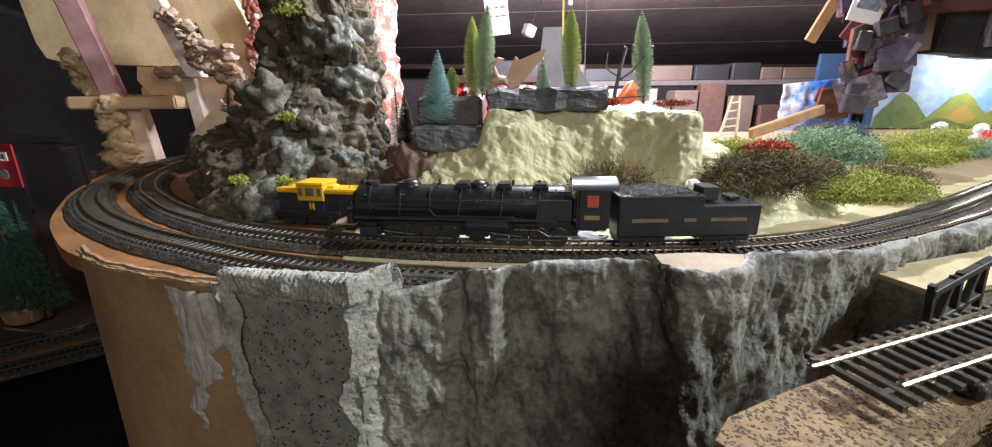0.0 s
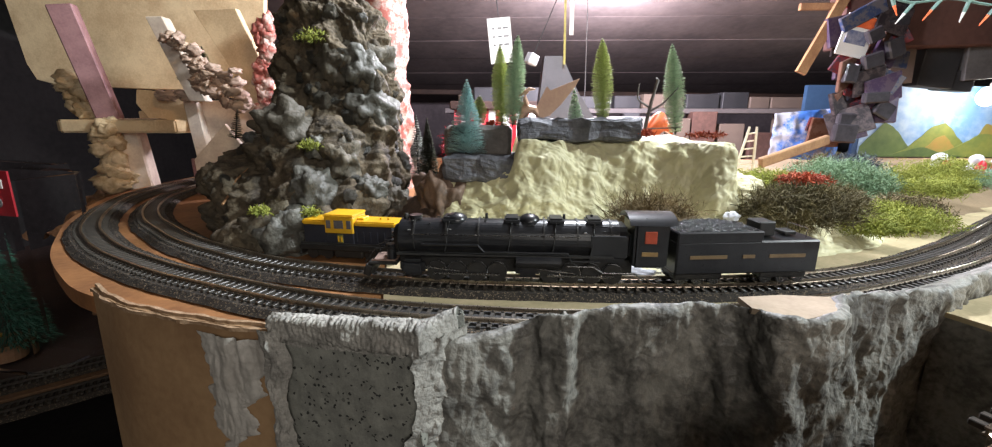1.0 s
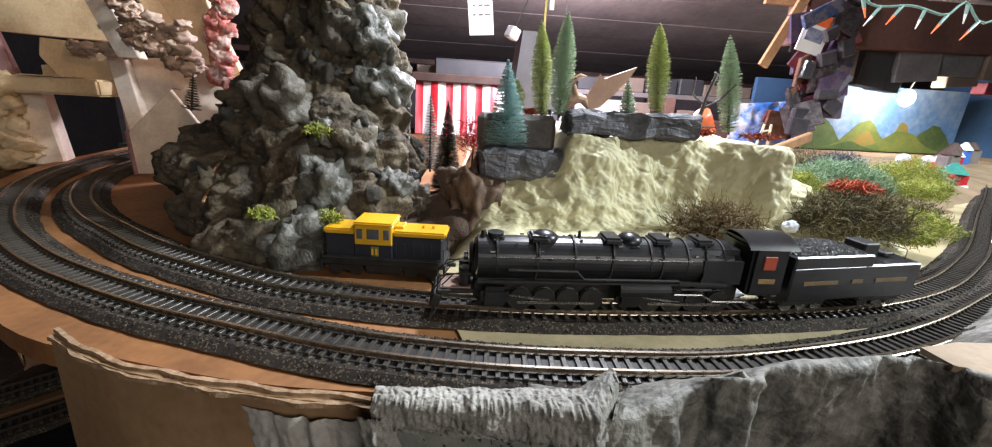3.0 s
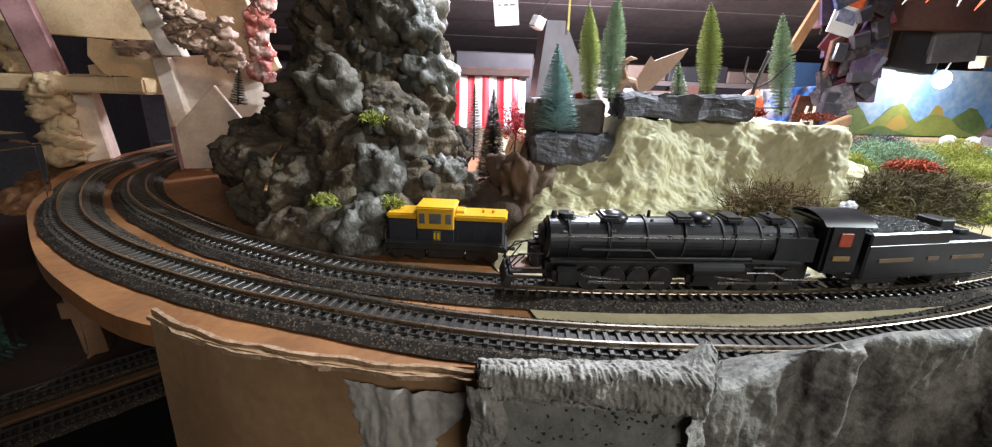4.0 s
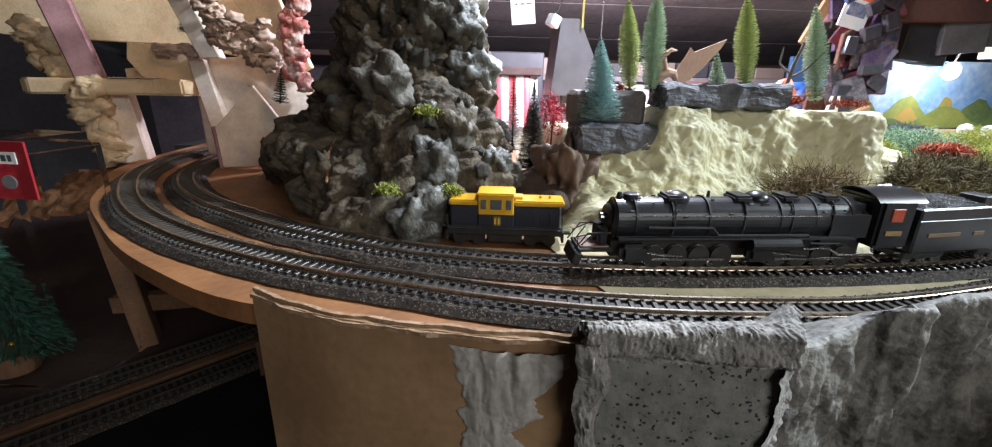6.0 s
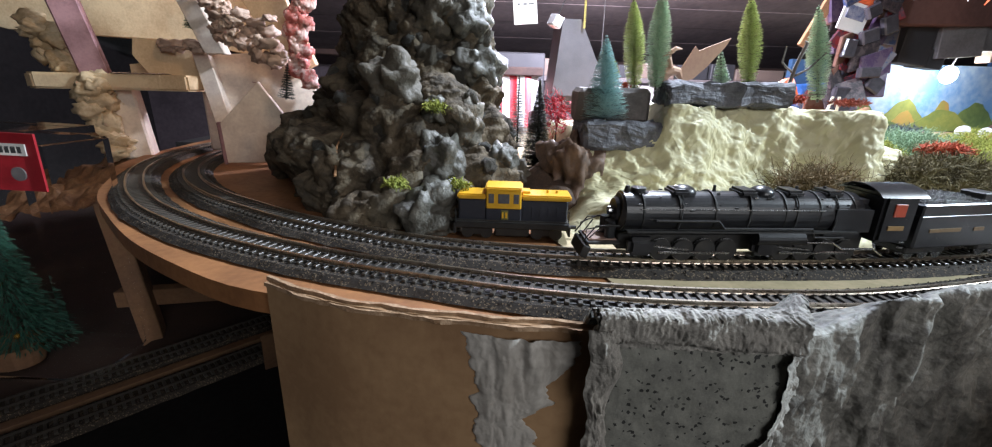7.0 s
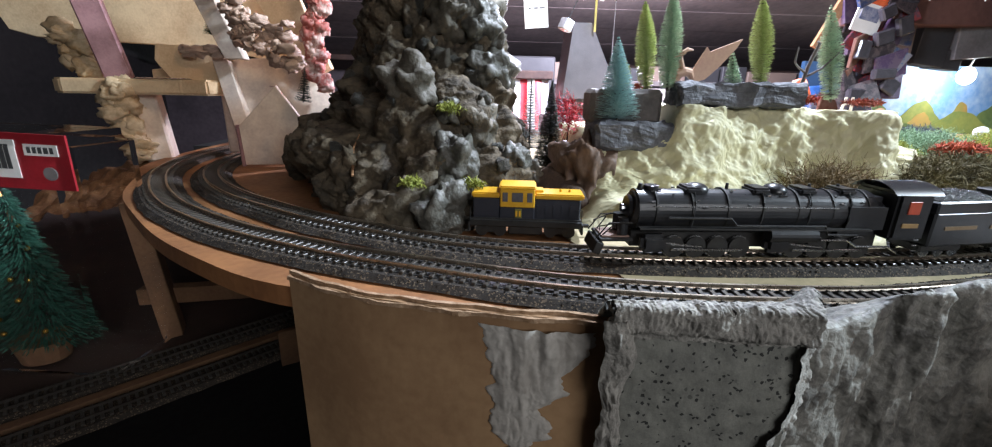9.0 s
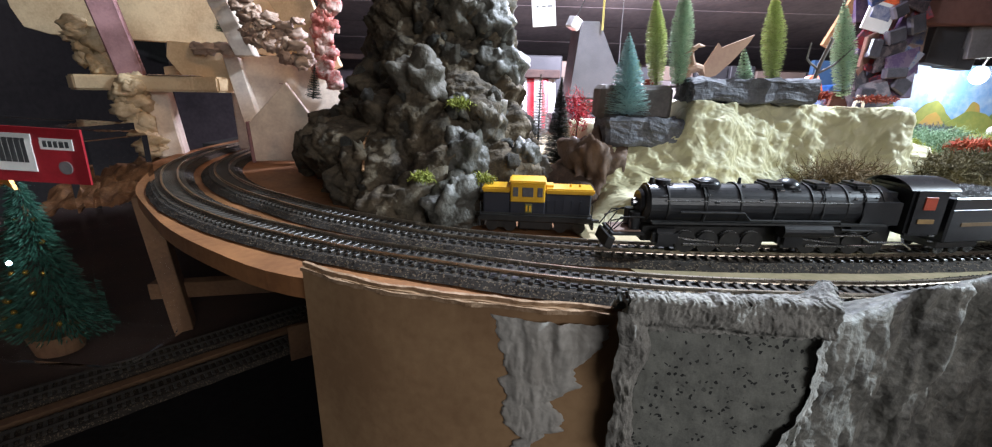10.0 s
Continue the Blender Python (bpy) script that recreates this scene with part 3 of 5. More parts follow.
mountain_ob = thing("rock_mountain", surface(mountain, 380, 260, close_u=True), ROCK, "dark brown painted rock mountain with embedded stones", "rock mountain", smooth=True)
rnd = random.Random(11)
stone_meshes = []
for k in range(9):
    stone_meshes.append(mesh_of(lump(1, 0.8, 0.8, sub=3, rough=0.45, freq=1.5, seed=k + 1, flat=0.35), "stone", STONE if k % 3 else STONE_B))
for k in range(110):
    u = rnd.uniform(0.5, 1.04) if k % 3 else rnd.uniform(0.74, 0.92)
    v = rnd.uniform(0.0, 1) ** 1.5 * 0.85
    p = Vector(mountain(u, v))
    s = rnd.uniform(0.004, 0.011) * (1.5 if rnd.random() < 0.12 else 1)
    out = Vector((math.cos(u * math.tau), math.sin(u * math.tau), 0)) * s * 0.2
    ob = new("stone", stone_meshes[rnd.randrange(9)])
    ob.parent = mountain_ob
    ob.matrix_world = pose(p.x - out.x, p.y - out.y, max(p.z, s * 0.4), rnd.uniform(0, 360), rnd.uniform(0, 360), rnd.uniform(0, 360)) @ Matrix.Diagonal((s, s, s * rnd.uniform(0.7, 1.2), 1))
# large boulders that stand out of the slope: turn, height, size
for u, z, s, m in ((0.785, 0.014, 0.03, STONE_B), (0.765, 0.016, 0.03, STONE), (0.84, 0.055, 0.019, STONE_B), (0.795, 0.052, 0.03, STONE_B), (0.87, 0.036, 0.02, STONE), (0.82, 0.085, 0.024, STONE), (0.79, 0.1, 0.014, STONE_B), (0.75, 0.12, 0.034, STONE), (0.86, 0.14, 0.03, STONE_B), (0.85, 0.19, 0.032, STONE_B), (0.8, 0.19, 0.03, STONE), (0.9, 0.2, 0.026, STONE), (0.5, 0.03, 0.03, ROCK), (0.6, 0.055, 0.025, ROCK), (0.66, 0.05, 0.028, ROCK), (0.71, 0.04, 0.026, ROCK)):
    p = Vector(mountain(u, z / 0.31))
    b_ = part("boulder", lump(s * rnd.uniform(0.9, 1.2), s * 0.8, s * rnd.uniform(0.8, 1.15), (0, 0, 0), 4, 0.5, 1.7, rnd.uniform(0, 90), flat=0.3), m, mountain_ob, smooth=True)
    b_.matrix_world = pose(p.x - 0.3 * s * math.cos(u * math.tau), p.y - 0.3 * s * math.sin(u * math.tau), max(z, s * 0.55), 0, rnd.uniform(-30, 30), rnd.uniform(0, 360))

# ---- bottle-brush trees ----


def brush_tree(name, height, radius, material, label, at, shape=1.0, seed=0, base=None, tipmat=None):
    root = thing(name, None, None, label, "model tree", at, group="bottle-brush trees")
    part("trunk", rod(0.0012, 0.0008, (0, 0, 0), (0, 0, height * 0.98), 6), WIRE, root)
    if base:
        part("base", rod(radius * 0.45, radius * 0.4, (0, 0, 0), (0, 0, 0.004), 16), base, root)
    r2 = random.Random(seed)
    verts, faces, tips, tipf = [], [], [], []
    n = int(2300 * max(0.5, height / 0.08) * (1.8 if material is TREE_DARK else 1.0))
    turns = height / 0.0064
    for i in range(n):
        t = i / n
        a = t * math.tau * turns * 7.0
        lay = math.floor(t * turns * 2) / (turns * 2)
        t2 = lay + (t - lay) * (0.9 if material is TREE_DARK else 0.45)
        z = height * (0.03 + 0.97 * t2)
        prof = (1 - t2) ** 0.85 if shape == 1 else min(1, (1 - t2) * 2.2) ** 0.7 * min(1, 0.6 + t2 * 1.4)
        L = radius * max(0.06, prof) * r2.uniform(0.8, 1.1)
        d = Vector((math.cos(a), math.sin(a), r2.uniform(-0.05, 0.25)))
        w = Vector((-math.sin(a), math.cos(a), r2.uniform(-0.5, 0.5))) * 0.00027
        c, tip = Vector((0, 0, z)), Vector((0, 0, z)) + d * L
        b = len(verts)
        verts += [c - w, c + w, tip + w, tip - w]
        faces.append((b, b + 1, b + 2, b + 3))
        b = len(tips)
        c = Vector((0, 0, z + 0.0002)) + d * L * 0.82
        w = w * 1.7
        tip = Vector((0, 0, z)) + d * L * 1.03
        tips += [c - w, c + w, tip + w * 0.6, tip - w * 0.6]
        tipf.append((b, b + 1, b + 2, b + 3))
    me = bpy.data.meshes.new("bristles")
    me.from_pydata(verts, [], faces)
    me.materials.append(material)
    ob = new("bristles", me)
    ob.parent = root
    if tipmat:
        me = bpy.data.meshes.new("frosted_tip")
        me.from_pydata(tips, [], tipf)
        me.materials.append(tipmat)
        ob = new("frosting", me)
        ob.parent = root
        tagged(ob, "pale frosted bristle tips")
    return root


FROST = {m.name: mat(m.name + "_tip", a, b_, 0.5, scale=200, bump=0) for m, a, b_ in ((TREE_BLUE, (0.62, 0.74, 0.7), (0.38, 0.56, 0.54)), (TREE_LIME, (0.72, 0.76, 0.42), (0.5, 0.58, 0.22)), (TREE_GREEN, (0.66, 0.73, 0.6), (0.42, 0.53, 0.4)), (TREE_DARK, (0.12, 0.12, 0.08), (0.05, 0.055, 0.035)))}
LEANT = -13
for h, r, m, lab, x, y, z, shape, ry in (
        (0.083, 0.0225, TREE_BLUE, "blue-green bottle-brush tree on a stone ledge", -0.058, 0.686, 0.092, 1, 0),
        (0.093, 0.0106, TREE_LIME, "tall lime green bottle-brush tree on a brown block", -0.02, 0.715, 0.121, 2, -2),
        (0.099, 0.0112, TREE_GREEN, "tall frosted green bottle-brush tree leaning on a brown block", -0.008, 0.692, 0.122, 2, 3),
        (0.036, 0.0085, TREE_LIME, "short pale green bottle-brush tree behind the block", -0.046, 0.715, 0.121, 2, 0),
        (0.036, 0.0085, TREE_GREEN, "tiny grey-green bottle-brush tree on a slate slab", 0.059, 0.692, 0.129, 1, -3),
        (0.087, 0.0108, TREE_LIME, "tall yellow-green bottle-brush tree on a slate slab", 0.088, 0.692, 0.129, 2, -1),
        (0.097, 0.0106, TREE_GREEN, "tall grey-green bottle-brush tree on the plaster hill", 0.166, 0.692, 0.114, 2, -3),
        (0.1, 0.0185, TREE_DARK, "dark green bottle-brush tree beside the rock", -0.1125, 0.752, 0.031, 1, 0)):
    brush_tree("bottle_brush_tree", h, r, m, lab, pose(x, y, z, LEANT if m is not TREE_DARK else 0, ry, 0), shape, seed=int(h * 1e4 + x * 1e3), tipmat=FROST.get(m.name))

# ---- slabs and blocks on the hill ----


def rough_slab(name, sx, sy, sz, at, material, label, category, rz=0, seed=0, amp=0.003):
    bm = box(sx, sy, sz, bevel=min(sx, sy, sz) * 0.12)
    bmesh.ops.subdivide_edges(bm, edges=bm.edges[:], cuts=11, use_grid_fill=True)
    for v in bm.verts:
        n = Vector((fbm(v.co.x * 60, v.co.y * 60, v.co.z * 60 + seed), fbm(v.co.y * 60, v.co.z * 60, v.co.x * 60 + seed), fbm(v.co.z * 60, v.co.x * 60, v.co.y * 60 + seed)))
        v.co += n * amp
    return thing(name, bm, material, label, category, pose(*at, 0, 0, rz))


rough_slab("slate_slab", 0.128, 0.04, 0.022, (0.062, 0.693, 0.119), SLAB, "long dark slate slab lying on the plaster hill", "stone slab", 0, 1, 0.0045)
rough_slab("brown_block", 0.074, 0.036, 0.034, (-0.046, 0.712, 0.106), BROWN_BLOCK, "dull brown block standing on the hill", "block", 0, 2, 0.001)
rough_slab("ledge_stone", 0.084, 0.05, 0.026, (-0.04, 0.694, 0.079), SLAB, "grey stone ledge under the blue tree", "stone slab", 0, 3, 0.0035)
thing("red_rock", lump(0.034, 0.036, 0.056, (0, 0, 0), 5, 0.45, 1.5, 12, flat=0.3), mat("red_brown_rock", (0.2, 0.125, 0.085), (0.1, 0.068, 0.05), 0.6, scale=30, bump=0.7, depth=0.002), "red-brown painted rock at the end of the hill", "rock", pose(-0.083, 0.69, 0.03), smooth=True)


def moss(name, size, at, material, label, count=900, length=0.03, thick=0.0005, seed=1, curl=0.6, category="moss bush"):
    root = new(name, tangle(count, size, length, thick, seed, curl))
    root.data.materials.append(material)
    root.matrix_world = pose(*at)
    return tagged(root, label, category, kind="stuff")


moss("dry_moss_bush", (0.042, 0.022, 0.02), (0.125, 0.622, 0.034), MOSS_DRY, "tangled dry brown moss bush on the cream hill", 1500, 0.028, 0.0004, 3, 0.7)
moss("olive_moss_bush", (0.062, 0.04, 0.03), (0.275, 0.645, 0.036), MOSS_OLIVE, "wide olive brown moss bush at the hill end", 5200, 0.022, 0.0004, 4, 0.8)
moss("red_moss", (0.026, 0.016, 0.007), (0.283, 0.655, 0.07), MOSS_RED, "orange-red moss tuft on the olive bush", 700, 0.008, 0.0007, 5)
moss("lime_moss", (0.05, 0.03, 0.02), (0.3, 0.76, 0.05), MOSS_LIME, "lime green moss clump behind the hill", 4000, 0.008, 0.0005, 6, 0.9)
moss("teal_moss", (0.085, 0.05, 0.045), (0.46, 0.85, 0.03), MOSS_TEAL, "large pale green moss mound", 9000, 0.014, 0.0005, 7, 0.9)
moss("olive_mound", (0.08, 0.05, 0.028), (0.45, 0.745, 0.004), MOSS_LIME, "low yellow-green moss mound by the track", 7000, 0.01, 0.0005, 8, 0.9)

# ---- yellow and dark blue switcher ----
diesel = thing("diesel_switcher", None, None, "yellow and dark blue model diesel switcher standing on the ground", "model locomotive", pose(-0.157, 0.604, 0.002, 0, 0, -7) @ Matrix.Diagonal((0.95, 0.98, 0.96, 1)))
part("frame", box(0.098, 0.03, 0.006, (0, 0, 0.0125), bevel=0.001), BLACK_D, diesel)
part("lower_hood", box(0.046, 0.024, 0.019, (0.024, 0, 0.025), bevel=0.0012), NAVY, diesel)
part("lower_hood", box(0.024, 0.024, 0.019, (-0.034, 0, 0.025), bevel=0.0012), NAVY, diesel)
part("hood_top", box(0.042, 0.0248, 0.0045, (0.0285, 0, 0.0365), bevel=0.0012, seg=2), YELLOW, diesel)
part("hood_top", box(0.025, 0.0248, 0.0045, (-0.0345, 0, 0.0365), bevel=0.0012, seg=2), YELLOW, diesel)
cab = part("cab", box(0.03, 0.0265, 0.0165, (-0.0075, 0, 0.0345), bevel=0.001), YELLOW, diesel)
part("cab_base", box(0.03, 0.0262, 0.0125, (-0.0075, 0, 0.0206), bevel=0.0006), NAVY, diesel)
part("cab_roof", box(0.032, 0.0285, 0.0026, (-0.0075, 0, 0.0437), bevel=0.0012, seg=2), YELLOW, diesel)
part("roof_box", box(0.007, 0.012, 0.005, (0.0115, 0, 0.0385), bevel=0.0006), YELLOW, diesel)
PANE = mat("dull_window", (0.12, 0.12, 0.13), (0.07, 0.07, 0.08), 0.15, scale=60, bump=0)
for s in (-1, 1):
    for x, w in ((-0.018, 0.0045), (-0.0075, 0.0095), (0.003, 0.0045)):
        part("window", box(w, 0.001, 0.008, (x, s * 0.0133, 0.0355), bevel=0.0002), PANE, cab)
    plate = part("number_plate", box(0.006, 0.0008, 0.008, (-0.0065, s * 0.0135, 0.0215), bevel=0.0002), mat("olive_plate", (0.16, 0.14, 0.03), (0.09, 0.08, 0.03), 0.5) if s < 0 else bpy.data.materials["olive_plate"], diesel)
    part("number_bar", box(0.0015, 0.0006, 0.005, (-0.008, s * 0.014, 0.0215)), YELLOW, plate)
    part("number_bar", box(0.0015, 0.0006, 0.005, (-0.005, s * 0.014, 0.0215)), YELLOW, plate)
    part("step_rail", box(0.094, 0.001, 0.0012, (0, s * 0.0152, 0.017)), BLACK_D, diesel)
part("fuel_tank", box(0.03, 0.026, 0.009, (0, 0, 0.0065), bevel=0.0015), BLACK_D, diesel)
for x in (-0.03, 0.03):
    tr = part("truck", box(0.026, 0.022, 0.008, (x, 0, 0.0065), bevel=0.001), BLACK_D, diesel)
    for k in (-0.008, 0.008):
        for s in (-1, 1):
            part("wheel", rod(0.0055, 0.0055, (x + k, s * 0.009, 0.0056), (x + k, s * 0.0118, 0.0056), 16), BLACK_D, tr)
for s in (-1, 1):
    part("end_beam", box(0.002, 0.03, 0.009, (s * 0.049, 0, 0.009), bevel=0.0004), BLACK_D, diesel)
    part("coupler", box(0.008, 0.003, 0.003, (s * 0.053, 0, 0.0085), bevel=0.0006), BLACK_D, diesel)
    for y in (-0.0135, 0.0135):
        part("handrail", tube([(s * 0.048, y, 0.015), (s * 0.048, y, 0.026), (s * 0.043, y, 0.026)], 0.0004), BLACK_D, diesel)
for x in (0.014, 0.03, 0.038):
    part("roof_fitting", rod(0.0013, 0.0011, (x, 0, 0.0385), (x, 0, 0.041), 8), YELLOW, diesel)
for k in range(5):
    part("louvre", box(0.0012, 0.001, 0.01, (0.01 + k * 0.007, -0.0122, 0.024)), NAVY, diesel)

# ---- articulated steam locomotive and tender, heading to -x ----


def ride(x, a, b):
    """The pose of a vehicle on the inner track at x, with its trucks at a and b."""
    def at(q):
        return min(INNER, key=lambda p: (p.x - q) ** 2 + (0 if p.y < 0.75 else 9))
    pa, pb = at(a), at(b)
    m = pa.lerp(pb, (x - a) / (b - a))
    return pose(m.x, m.y, 0.0099, 0, 0, math.degrees(math.atan2(pb.y - pa.y, pb.x - pa.x)))


steam = thing("steam_locomotive", None, None, "glossy black articulated model steam locomotive on the inner track", "model locomotive", ride(0.006, -0.056, 0.074) @ Matrix.Diagonal((0.93, 0.98, 0.98, 1)))
F = -0.105
part("boiler", rod(0.0142, 0.015, (F, 0, 0.033), (0.07, 0, 0.033), 40), BLACK, steam, smooth=False)
part("smokebox_front", rod(0.0142, 0.012, (F, 0, 0.033), (F - 0.003, 0, 0.0335), 32), BLACK_D, steam)
part("smokebox_door", rod(0.0095, 0.0085, (F - 0.003, 0, 0.0335), (F - 0.0052, 0, 0.0335), 24), BLACK, steam)
for k in range(7):
    x = F + 0.012 + k * 0.026
    part("boiler_band", rod(0.0152, 0.0152, (x, 0, 0.0335), (x + 0.0012, 0, 0.0335), 32), BLACK_D, steam)
part("firebox", box(0.04, 0.031, 0.028, (0.062, 0, 0.031), bevel=0.006, seg=3), BLACK, steam)
cab = part("cab", box(0.026, 0.037, 0.034, (0.093, 0, 0.033), bevel=0.002, seg=2), BLACK, steam)
part("cab_roof", surface(lambda u, v: (0.076 + 0.036 * v, math.sin((u - 0.5) * 2.2) * 0.021, 0.0425 + math.cos((u - 0.5) * 2.2) * 0.0125), 16, 2), BLACK, steam, smooth=True)
for s in (-1, 1):
    w = part("cab_window", box(0.009, 0.001, 0.009, (0.092, s * 0.0187, 0.0395), bevel=0.0003), mat("red_cab_window", (0.45, 0.07, 0.03), (0.3, 0.05, 0.02), 0.4), cab, "red-lit cab window")
    part("number_bar", box(0.012, 0.0008, 0.003, (0.092, s * 0.0188, 0.027)), mat("faded_gold", (0.32, 0.2, 0.07), (0.2, 0.12, 0.05), 0.5), cab)
    part("running_board", box(0.17, 0.005, 0.0012, (-0.02, s * 0.0165, 0.0235)), BLACK_D, steam)
    part("handrail", tube([(F + 0.01, s * 0.0142, 0.038), (-0.02, s * 0.0148, 0.038), (0.04, s * 0.0148, 0.038)], 0.0004), STEEL, steam)
    part("pipe", tube([(F + 0.02, s * 0.0175, 0.031), (-0.04, s * 0.0182, 0.031), (-0.035, s * 0.0182, 0.026), (0.03, s * 0.0182, 0.026), (0.033, s * 0.018, 0.02), (0.055, s * 0.018, 0.02)], 0.0009), BLACK, steam)
    part("tank", rod(0.005, 0.005, (-0.01, s * 0.0165, 0.019), (0.025, s * 0.0165, 0.019), 16), BLACK, steam)
    for x0 in (-0.062, 0.03):
        part("cylinder", box(0.019, 0.009, 0.013, (x0 - 0.031, s * 0.0145, 0.0125), bevel=0.003, seg=2), BLACK, steam)
        for k in range(4):
            x = x0 - 0.013 + k * 0.0165
            wh = part("driving_wheel", rod(0.0078, 0.0078, (x, s * 0.0078, 0.0078), (x, s * 0.0108, 0.0078), 24), BLACK_D, steam)
            part("tyre", rod(0.0082, 0.0082, (x, s * 0.0074, 0.0078), (x, s * 0.0086, 0.0078), 24), STEEL, wh)
        part("side_rod", box(0.054, 0.001, 0.0022, (x0 + 0.0115, s * 0.0118, 0.0062), bevel=0.0004), STEEL, steam)
        part("main_rod", box(0.032, 0.001, 0.0016, (x0 - 0.009, s * 0.0128, 0.0105), (0, 6, 0), bevel=0.0003), STEEL, steam)
    part("pilot_rail", tube([(F - 0.026, s * 0.008, 0.012), (F - 0.026, s * 0.008, 0.022), (F - 0.012, s * 0.012, 0.026), (F - 0.004, s * 0.013, 0.026)], 0.0005), BLACK_D, steam)
    part("pilot_brace", tube([(F - 0.028, s * 0.006, 0.01), (F - 0.016, s * 0.01, 0.024)], 0.0005), BLACK_D, steam)
part("chassis", box(0.19, 0.012, 0.012, (-0.012, 0, 0.0125), bevel=0.001), BLACK_D, steam)
part("pilot_deck", box(0.024, 0.026, 0.002, (F - 0.014, 0, 0.0135), bevel=0.0004), BLACK_D, steam)
part("pilot", box(0.006, 0.026, 0.009, (F - 0.027, 0, 0.0075), (0, 20, 0), bevel=0.0006), BLACK_D, steam)
part("air_pump", rod(0.004, 0.004, (F - 0.008, -0.006, 0.016), (F - 0.008, -0.006, 0.028), 12), BLACK, steam)
part("air_pump", rod(0.004, 0.004, (F - 0.008, 0.006, 0.016), (F - 0.008, 0.006, 0.028), 12), BLACK, steam)
part("headlight", rod(0.003, 0.003, (F - 0.006, 0, 0.0335), (F - 0.009, 0, 0.0335), 12), STEEL, steam)
part("chimney", rod(0.005, 0.0055, (F + 0.012, 0, 0.0455), (F + 0.012, 0, 0.05), 16), BLACK, steam)
part("bell", rod(0.003, 0.0015, (F + 0.004, 0, 0.0455), (F + 0.004, 0, 0.051), 10), BLACK_D, steam)
for x, L in ((-0.06, 0.018), (0.0, 0.016)):
    part("dome", lump(L * 0.55, 0.0085, 0.006, (x, 0, 0.0462), 3, 0.02), BLACK, steam, smooth=True)
for x in (-0.035, 0.028, 0.05):
    part("valve", rod(0.0014, 0.001, (x, 0.002, 0.046), (x, 0.002, 0.0515), 8), BLACK_D, steam)
tender = thing("tender", None, None, "black model coal tender coupled behind the locomotive", "model tender", ride(0.163, 0.128, 0.198) @ Matrix.Diagonal((0.92, 0.98, 0.98, 1)))
part("tank_body", box(0.118, 0.035, 0.025, (0, 0, 0.023), bevel=0.0012), BLACK, tender)
bm = box(0.07, 0.035, 0.009, (-0.024, 0, 0.0385), bevel=0.001)
part("coal_bunker", bm, BLACK, tender)
part("coal", surface(lambda u, v: (-0.057 + 0.064 * u, -0.0155 + 0.031 * v, 0.043 + 0.005 * math.sin(u * 3.1) * math.sin(v * 3.1) + 0.002 * fbm(u * 22, v * 12)), 60, 30), COAL, tender, "heaped glossy coal")
part("doghouse", box(0.014, 0.016, 0.011, (0.02, 0, 0.042), bevel=0.0008), BLACK_D, tender)
part("hatch", box(0.01, 0.012, 0.003, (0.042, 0, 0.038), bevel=0.0006), BLACK_D, tender)
part("ladder", tube([(0.052, -0.01, 0.035), (0.052, -0.01, 0.043), (0.052, 0.01, 0.043), (0.052, 0.01, 0.035)], 0.0004), STEEL, tender)
GOLD = mat("dull_gold_lettering", (0.2, 0.13, 0.06), (0.12, 0.08, 0.04), 0.5)
for x, L in ((-0.033, 0.03), (0.0, 0.01), (0.032, 0.03)):
    for s in (-1, 1):
        part("lettering_bar", box(L, 0.0006, 0.0026, (x, s * 0.0177, 0.024)), GOLD, tender)
for x0 in (-0.036, 0.036):
    tr = part("truck", box(0.04, 0.024, 0.006, (x0, 0, 0.0075), bevel=0.001), BLACK_D, tender)
    for k in (-0.014, 0, 0.014):
        for s in (-1, 1):
            part("wheel", rod(0.0055, 0.0055, (x0 + k, s * 0.0085, 0.0055), (x0 + k, s * 0.011, 0.0055), 18), STEEL, tr)


# sandboxes, pump and piping along the boiler
for x in (-0.07, -0.02, 0.015, 0.045):
    part("sandbox", box(0.013, 0.017, 0.005, (x + 0.006, 0, 0.0475), bevel=0.0016, seg=2), BLACK, steam)
    for s in (-1, 1):
        part("sand_pipe", tube([(x + 0.006, s * 0.008, 0.047), (x + 0.005, s * 0.0135, 0.041), (x + 0.004, s * 0.0155, 0.03), (x + 0.002, s * 0.0155, 0.022)], 0.0006), BLACK_D, steam)
rnd = random.Random(3)
for k in range(46):
    x, s = rnd.uniform(F + 0.004, 0.06), rnd.choice((-1, 1))
    a = rnd.uniform(0.2, 1.35)
    part("rivet_fitting", box(rnd.uniform(0.0008, 0.003), 0.0008, 0.0009, (x, s * math.cos(a) * 0.0151, 0.033 + math.sin(a) * 0.0151), (0, 0, 0)), BLACK_D if k % 3 else STEEL, steam)
# pinkish plate: the lit look of the deck top is in its colour
part("deck_plate", box(0.02, 0.02, 0.001, (F - 0.014, 0, 0.0152)), mat("lit_pinkish_deck", (0.4, 0.26, 0.2), (0.3, 0.2, 0.16), 0.6), steam, "front deck with its lit pinkish tone as colour")
for s in (-1, 1):
    part("ladder_rail", tube([(F - 0.004, s * 0.0125, 0.0255), (F - 0.02, s * 0.0115, 0.0255), (F - 0.029, s * 0.011, 0.014)], 0.0005), BLACK_D, steam)
    part("lower_pipe", tube([(0.03, s * 0.0165, 0.0155), (0.05, s * 0.0165, 0.0155), (0.058, s * 0.0165, 0.011), (0.082, s * 0.0165, 0.011), (0.09, s * 0.0165, 0.0065)], 0.0008), STEEL, steam)
    for k in range(4):
        part("cab_step", box(0.004, 0.001, 0.001, (0.1, s * 0.0185, 0.005 + k * 0.004)), STEEL, steam)

